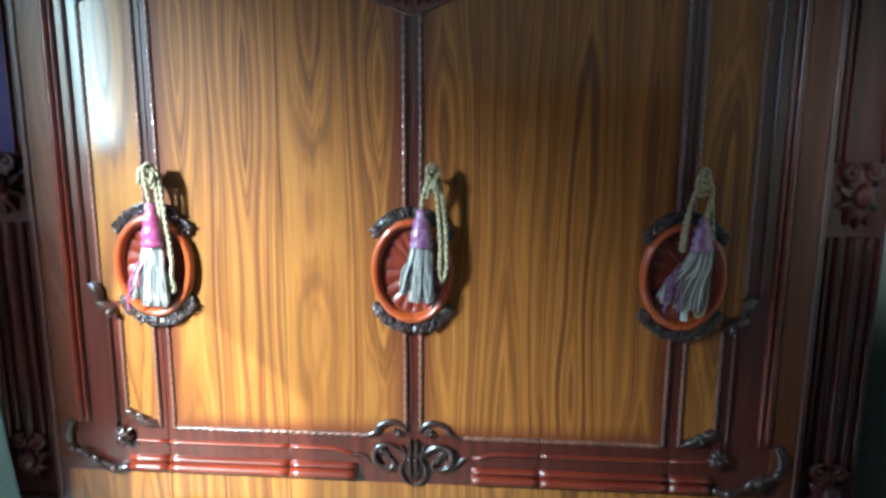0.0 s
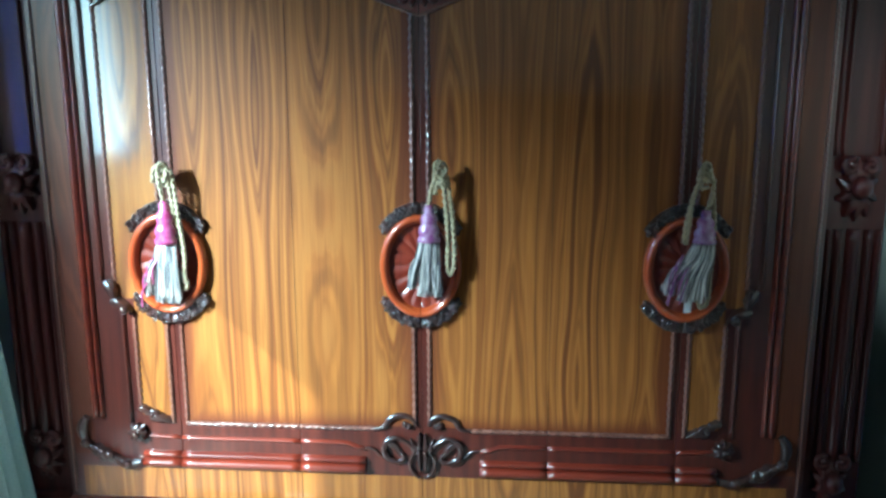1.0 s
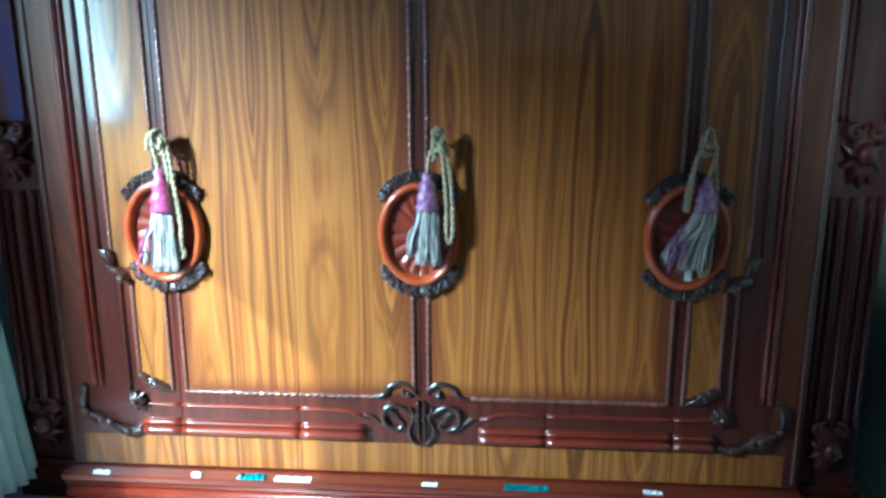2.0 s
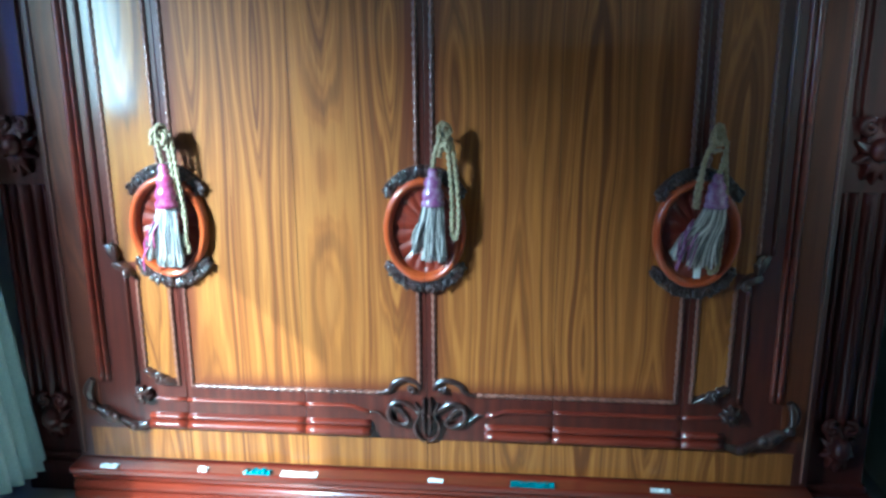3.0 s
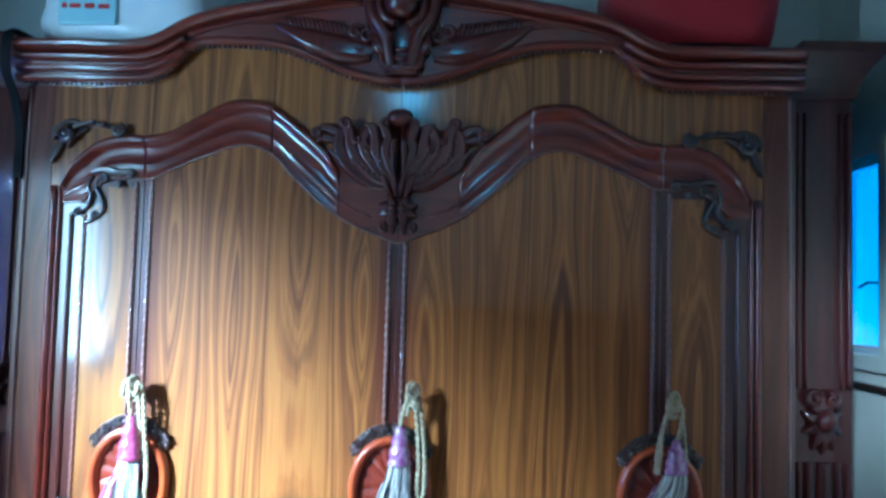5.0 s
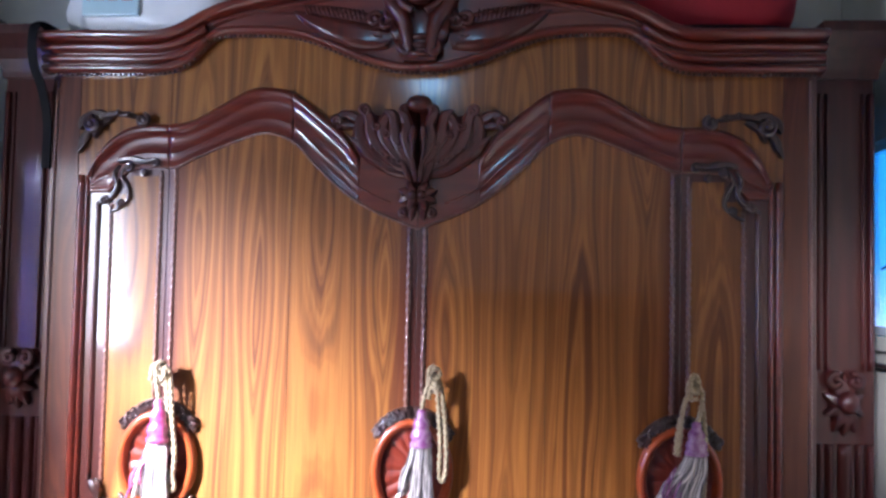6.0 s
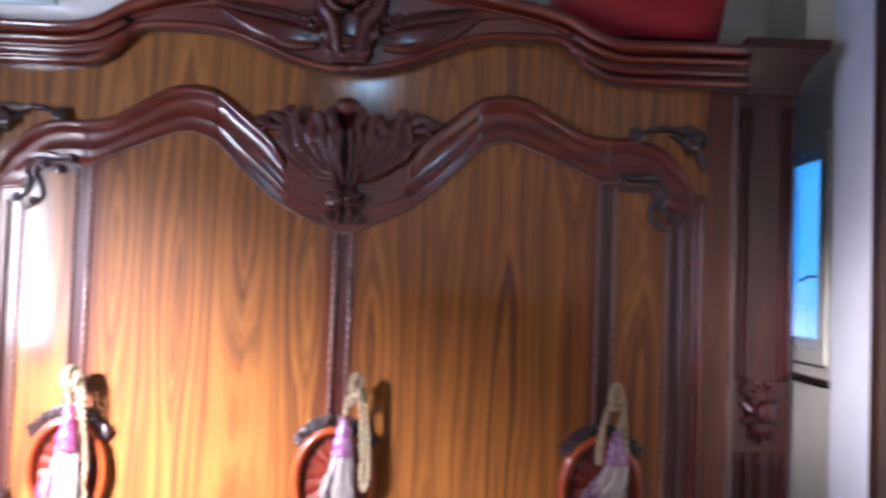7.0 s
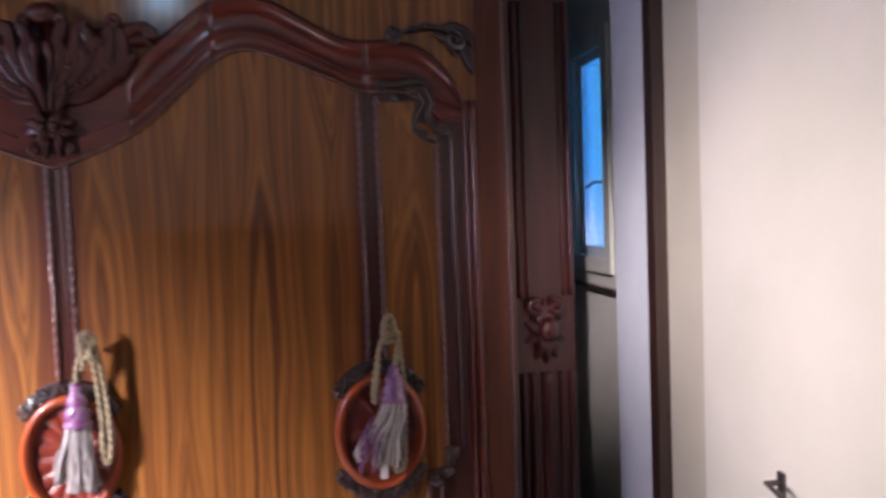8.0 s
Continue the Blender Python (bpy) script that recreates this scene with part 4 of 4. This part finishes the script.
# ---------------------------------------------------------------- tassels
def tassel(label, key, head, skirt_left, skirt_right, foot, cords, wrap, seed):
    """A furniture tassel: looped cord, wrapped head and a skirt of threads, hanging by the cord from a key."""
    rnd = random.Random(seed)
    dx = {3: 0.018, 5: 0.006, 9: -0.034}[seed]
    key, head = (key[0], key[1]), (head[0] + dx, head[1], head[2])
    skirt_left, skirt_right = skirt_left + dx, skirt_right + dx
    cords = [[(x + dx, y, z) for x, y, z in pts] for pts in cords]
    root = tagged(new("tassel"), label, "tassel", "tassels on the wardrobe keys")
    kx, kz = key
    hx, ht, hb = head
    bm = bmesh.new()
    for pts in cords:
        rope(bm, curve([Vector((x, y, z)) for x, y, z in pts], 10), 0.0072, 0.021)
    # untidy turns of cord knotted round the key
    for k in range(6):
        tilt, rr = rnd.uniform(-1.0, 1.0), rnd.uniform(0.012, 0.023)
        ring = []
        for q in np.linspace(0, rnd.uniform(4.5, 6.6), 24):
            u, v = rr * 0.75 * math.cos(q), rr * 1.25 * math.sin(q)
            ring.append(Vector((kx + rnd.uniform(-0.001, 0.001) + u * math.cos(tilt) - v * math.sin(tilt) * 0.6, -0.054 - 0.011 * math.sin(q + k) - 0.003 * k, kz - 0.008 + 0.007 * k + v * math.cos(tilt) + u * math.sin(tilt))))
        rope(bm, ring, 0.0056, 0.018)
    part("cord", bm, CORD, root, "twisted olive-gold cord", True)
    bm = bmesh.new()
    prof = [(0.004, 1.0), (0.012, 0.97), (0.016, 0.86), (0.014, 0.78), (0.022, 0.72), (0.027, 0.60), (0.024, 0.48), (0.030, 0.40), (0.034, 0.28), (0.030, 0.18), (0.036, 0.10), (0.036, 0.02), (0.030, 0.0)]
    rows = [[bm.verts.new((hx + r * math.cos(q), -0.058 + 0.8 * r * math.sin(q), hb + (ht - hb) * t)) for q in (2 * math.pi * j / 16 for j in range(16))] for r, t in prof]
    for p, q in zip(rows, rows[1:]):
        for j in range(16):
            bm.faces.new((p[j], p[(j + 1) % 16], q[(j + 1) % 16], q[j]))
    bm.faces.new(rows[0]), bm.faces.new(rows[-1][::-1])
    part("head", bm, HEAD if seed == 3 else LILAC, root, wrap, True)
    bm = bmesh.new()
    n = 190
    lock = {3: 0.2, 5: 0.3, 9: 0.42}[seed]     # share of the threads that splay to one side
    for k in range(n):
        u = (k + rnd.random()) / n
        layer = rnd.random()
        aside = u < lock
        x0 = hx + 0.030 * (2 * u - 1)
        wide = skirt_right - skirt_left
        x1 = skirt_left + wide * (0.24 * u / lock if aside else 0.34 + 0.66 * (u - lock) / (1 - lock)) + rnd.uniform(-0.005, 0.005)
        z1 = foot + rnd.uniform(-0.010, 0.016) + (0.022 if aside else 0.0)
        y0 = -0.058 - 0.022 * (layer - 0.4) * (1 - (2 * u - 1) ** 2)
        y1 = -0.050 - 0.030 * (layer - 0.35)
        sway = rnd.uniform(-0.004, 0.004)
        pts = [Vector((x0, y0, hb + 0.004)), Vector((x0 * 0.75 + x1 * 0.25 + sway, y0 - 0.006, hb * 0.7 + z1 * 0.3)), Vector((x0 * 0.25 + x1 * 0.75 - sway, y1 - 0.003, hb * 0.4 + z1 * 0.6)), Vector((x1 + sway, y1, z1))]
        tube(bm, curve(pts, 3), 0.0023, 5)
    part("skirt", bm, SKIRT, root, "silver-lilac thread fringe", True)
    # loose coloured threads that hang out of the fringe
    for q in range({3: 4, 5: 0, 9: 9}[seed]):
        bm = bmesh.new()
        x = skirt_left + rnd.uniform(0.0, 0.05)
        z = foot + rnd.uniform(0.01, 0.10)
        tube(bm, curve([Vector((x + 0.02, -0.072, z + 0.05)), Vector((x + rnd.uniform(-0.006, 0.012), -0.078, z + 0.02)), Vector((x + rnd.uniform(-0.012, 0.006), -0.068, z - 0.03))], 4), 0.0028, 5)
        part("loose_thread", bm, HEAD if seed == 3 else LILAC, root, "", True)
    return root


tassel("silver and magenta tassel on a gold cord, hanging from a key", KEY_SPOTS[0], (-0.800, 1.165, 1.030), -0.885, -0.765, 0.850,
       [[(-0.830, -0.055, 1.22), (-0.822, -0.06, 1.262), (-0.795, -0.062, 1.272), (-0.768, -0.06, 1.24), (-0.758, -0.055, 1.12), (-0.748, -0.05, 1.00), (-0.752, -0.05, 0.93)],
        [(-0.800, -0.058, 1.16), (-0.806, -0.06, 1.20), (-0.812, -0.058, 1.25), (-0.785, -0.056, 1.25), (-0.775, -0.05, 1.14), (-0.762, -0.045, 1.03), (-0.752, -0.045, 0.99)],
        [(-0.752, -0.05, 0.93), (-0.745, -0.048, 0.895), (-0.760, -0.048, 0.886), (-0.768, -0.048, 0.905)]],
       "bright magenta wrapped head", 3)
tassel("silver tassel with a purple head on a knotted gold cord", KEY_SPOTS[1], (0.025, 1.160, 1.045), -0.040, 0.062, 0.885,
       [[(0.025, -0.058, 1.155), (0.032, -0.062, 1.20), (0.050, -0.062, 1.25), (0.066, -0.060, 1.262), (0.082, -0.055, 1.22), (0.096, -0.050, 1.10), (0.100, -0.050, 0.99), (0.092, -0.050, 0.948), (0.080, -0.050, 0.962), (0.081, -0.052, 1.06), (0.074, -0.056, 1.17), (0.066, -0.060, 1.235)],
        [(0.044, -0.058, 1.19), (0.052, -0.066, 1.225), (0.074, -0.066, 1.215), (0.070, -0.06, 1.25)]],
       "purple wrapped head", 5)
grey_tassel = tassel("grey tassel with a purple head, cord hanging on both sides", KEY_SPOTS[2], (0.872, 1.150, 1.050), 0.760, 0.885, 0.880,
       [[(0.822, -0.050, 1.045), (0.826, -0.055, 1.10), (0.832, -0.058, 1.18), (0.850, -0.06, 1.235), (0.872, -0.062, 1.255), (0.888, -0.06, 1.225), (0.878, -0.058, 1.16), (0.872, -0.058, 1.145)],
        [(0.890, -0.050, 1.20), (0.900, -0.05, 1.08), (0.896, -0.048, 0.95), (0.893, -0.048, 0.875), (0.878, -0.048, 0.855), (0.866, -0.048, 0.87), (0.865, -0.048, 0.91)],
        [(0.815, -0.050, 1.05), (0.820, -0.052, 1.12), (0.838, -0.056, 1.20), (0.856, -0.058, 1.24)]],
       "purple wrapped head", 9)
part("tag", boxes((0.792, 0.812, -0.050, -0.047, 0.838, 0.905), bevel=0.001), PAPER, grey_tassel, "small pale paper tag")


# ---------------------------------------------------------------- things on and by the wardrobe
def soft_bag(bm, x0, x1, y0, y1, z0, z1, seed, crumple):
    """A sagging cushion-like body that rests on z0."""
    rnd = noise.noise_vector
    n, m = 40, 24
    rows = []
    for i in range(m + 1):
        v = i / m
        ph = math.pi * (v - 0.5)
        row = []
        for j in range(n):
            th = 2 * math.pi * j / n
            k = abs(math.cos(ph)) ** 0.45
            cx, sx = math.cos(th), math.sin(th)
            px = (abs(cx) ** 0.6) * math.copysign(1, cx) * k
            py = (abs(sx) ** 0.6) * math.copysign(1, sx) * k
            pz = math.copysign(abs(math.sin(ph)) ** 0.6, ph)
            p = Vector(((x0 + x1) / 2 + px * (x1 - x0) / 2, (y0 + y1) / 2 + py * (y1 - y0) / 2, (z0 + z1) / 2 + pz * (z1 - z0) / 2))
            q = rnd(p * 9 + Vector((seed, 0, 0))) * crumple + rnd(p * 28 + Vector((0, seed, 0))) * crumple * 0.35
            p += q
            p.z = max(p.z, z0)
            row.append(bm.verts.new(p))
        rows.append(row)
    for a, b in zip(rows, rows[1:]):
        for j in range(n):
            bm.faces.new((a[j], a[(j + 1) % n], b[(j + 1) % n], b[j]))
    bm.faces.new(rows[0]), bm.faces.new(rows[-1][::-1])


TOP = 2.311
bag = tagged(new("plastic_bag"), "crumpled white plastic bag with red print lying on the wardrobe", "bag")
bm = bmesh.new()
soft_bag(bm, -1.24, -0.66, 0.03, 0.42, TOP, 2.66, 2.0, 0.022)
part("body", bm, PLASTIC, bag, "", True)
bm = boxes((-1.12, -0.93, 0.012, 0.03, 2.385, 2.57), bevel=0.006)
label_sheet = part("print_panel", bm, PRINT_BLUE, bag, "pale blue printed panel")
for x0, x1, z0, z1 in ((-1.105, -1.075, 2.470, 2.50), (-1.07, -1.02, 2.468, 2.502), (-1.012, -0.945, 2.466, 2.498), (-1.105, -1.09, 2.437, 2.452), (-1.08, -1.045, 2.437, 2.450), (-1.03, -1.00, 2.436, 2.45), (-0.985, -0.95, 2.435, 2.449)):
    part("print_bar", boxes((x0, x1, 0.008, 0.013, z0, z1)), PRINT_RED, label_sheet)

red = tagged(new("red_bag"), "rounded red fabric bag standing on the wardrobe", "bag")
bm = bmesh.new()
soft_bag(bm, 0.64, 1.20, 0.02, 0.46, TOP + 0.004, 2.74, 6.0, 0.010)
part("body", bm, RED, red, "", True)
bm = bmesh.new()
ring = [Vector((0.92 + 0.27 * math.copysign(abs(math.cos(q)) ** 0.6, math.cos(q)), 0.24 + 0.21 * math.copysign(abs(math.sin(q)) ** 0.6, math.sin(q)), TOP + 0.022)) for q in np.linspace(0, 6.2832, 49)]
rings(bm, ring, lambda i: [(0.022 * math.cos(k * math.pi / 4), 0.02 * math.sin(k * math.pi / 4)) for k in range(8)], False)
part("base_band", bm, BLACK, red, "black edge band", True)

bm = bmesh.new()
path = curve([Vector(p) for p in ((-1.16, 0.10, TOP + 0.006), (-1.19, 0.0, TOP + 0.012), (-1.205, -0.085, TOP + 0.012), (-1.208, -0.108, 2.28), (-1.208, -0.098, 2.20), (-1.208, -0.040, 2.12), (-1.208, -0.006, 2.02), (-1.208, -0.006, 1.88))], 6)
rings(bm, path, lambda i: [(-0.014, -0.002), (0.014, -0.002), (0.014, 0.004), (-0.014, 0.004)])
strap = tagged(part("strap", bm, BLACK), "black fabric strap drooping over the cornice", "strap")

rnd = random.Random(4)


def scrap(label, x, w, d, h, material):
    """A crumpled scrap on the plinth's ledge."""
    bm = bmesh.new()
    n, m = 9, 4
    grid = [[bm.verts.new((x + w * (i / n - 0.5), -0.055 + d * (j / m - 0.5), 0.1412 + 0.6 * h * rnd.random() * (1 if 0 < j < m else 0.4))) for j in range(m + 1)] for i in range(n + 1)]
    low = [[bm.verts.new((v.co.x, v.co.y, 0.1405)) for v in row] for row in grid]
    for i in range(n):
        for j in range(m):
            bm.faces.new((grid[i][j], grid[i + 1][j], grid[i + 1][j + 1], grid[i][j + 1]))
            bm.faces.new((low[i][j], low[i][j + 1], low[i + 1][j + 1], low[i + 1][j]))
    edge = [(i, 0) for i in range(n + 1)] + [(n, j) for j in range(1, m + 1)] + [(i, m) for i in range(n - 1, -1, -1)] + [(0, j) for j in range(m - 1, 0, -1)]
    for (i, j), (k, l) in zip(edge, edge[1:] + edge[:1]):
        bm.faces.new((grid[i][j], low[i][j], low[k][l], grid[k][l]))
    tagged(part("scrap", bm, material), label, "litter", "scraps on the plinth")


scrap("crumpled teal foil scrap on the plinth ledge", -0.56, 0.09, 0.03, 0.026, TEAL)
scrap("torn white paper scrap on the plinth ledge", -0.42, 0.12, 0.03, 0.012, PAPER)
scrap("torn white paper scrap on the plinth ledge", -1.07, 0.06, 0.025, 0.012, PAPER)
scrap("torn white paper scrap on the plinth ledge", -0.745, 0.03, 0.02, 0.024, PAPER)
scrap("torn white paper scrap on the plinth ledge", 0.03, 0.05, 0.02, 0.012, PAPER)
scrap("flat teal packet on the plinth ledge", 0.34, 0.14, 0.035, 0.016, TEAL)
scrap("torn white paper scrap on the plinth ledge", 0.74, 0.06, 0.02, 0.012, PAPER)

# pale curtain gathered beside the wardrobe
# out of view it runs forward, added there to shade the left wing
curtain = tagged(new("curtain"), "pale grey-green cloth curtain hanging beside the wardrobe", "curtain")
bm = bmesh.new()
rows = []
for i in range(41):
    z = 0.07 + (2.42 - 0.07) * i / 40
    edge_x = -1.352 - 0.118 * min(z, 1.1)
    row = []
    for j in range(61):
        u = j / 60
        fold = 0.020 * math.sin(j * 0.85 + 0.3 * math.sin(z * 2))
        row.append(bm.verts.new((edge_x - 0.10 * u + fold, 0.03 - 0.40 * u, z)))
    rows.append(row)
for a, b in zip(rows, rows[1:]):
    for j in range(60):
        bm.faces.new((a[j], a[j + 1], b[j + 1], b[j]))
cloth = part("cloth", bm, CURTAIN, curtain, "", True)
solid = cloth.modifiers.new("thickness", "SOLIDIFY")
solid.thickness = 0.004
bm = bmesh.new()
tube(bm, [Vector((-1.53, Y_BACK, 2.43)), Vector((-1.53, 0.1, 2.43)), Vector((-1.53, -0.42, 2.43))], 0.012)
part("rod", bm, METAL, curtain, "thin dark curtain rod", True)
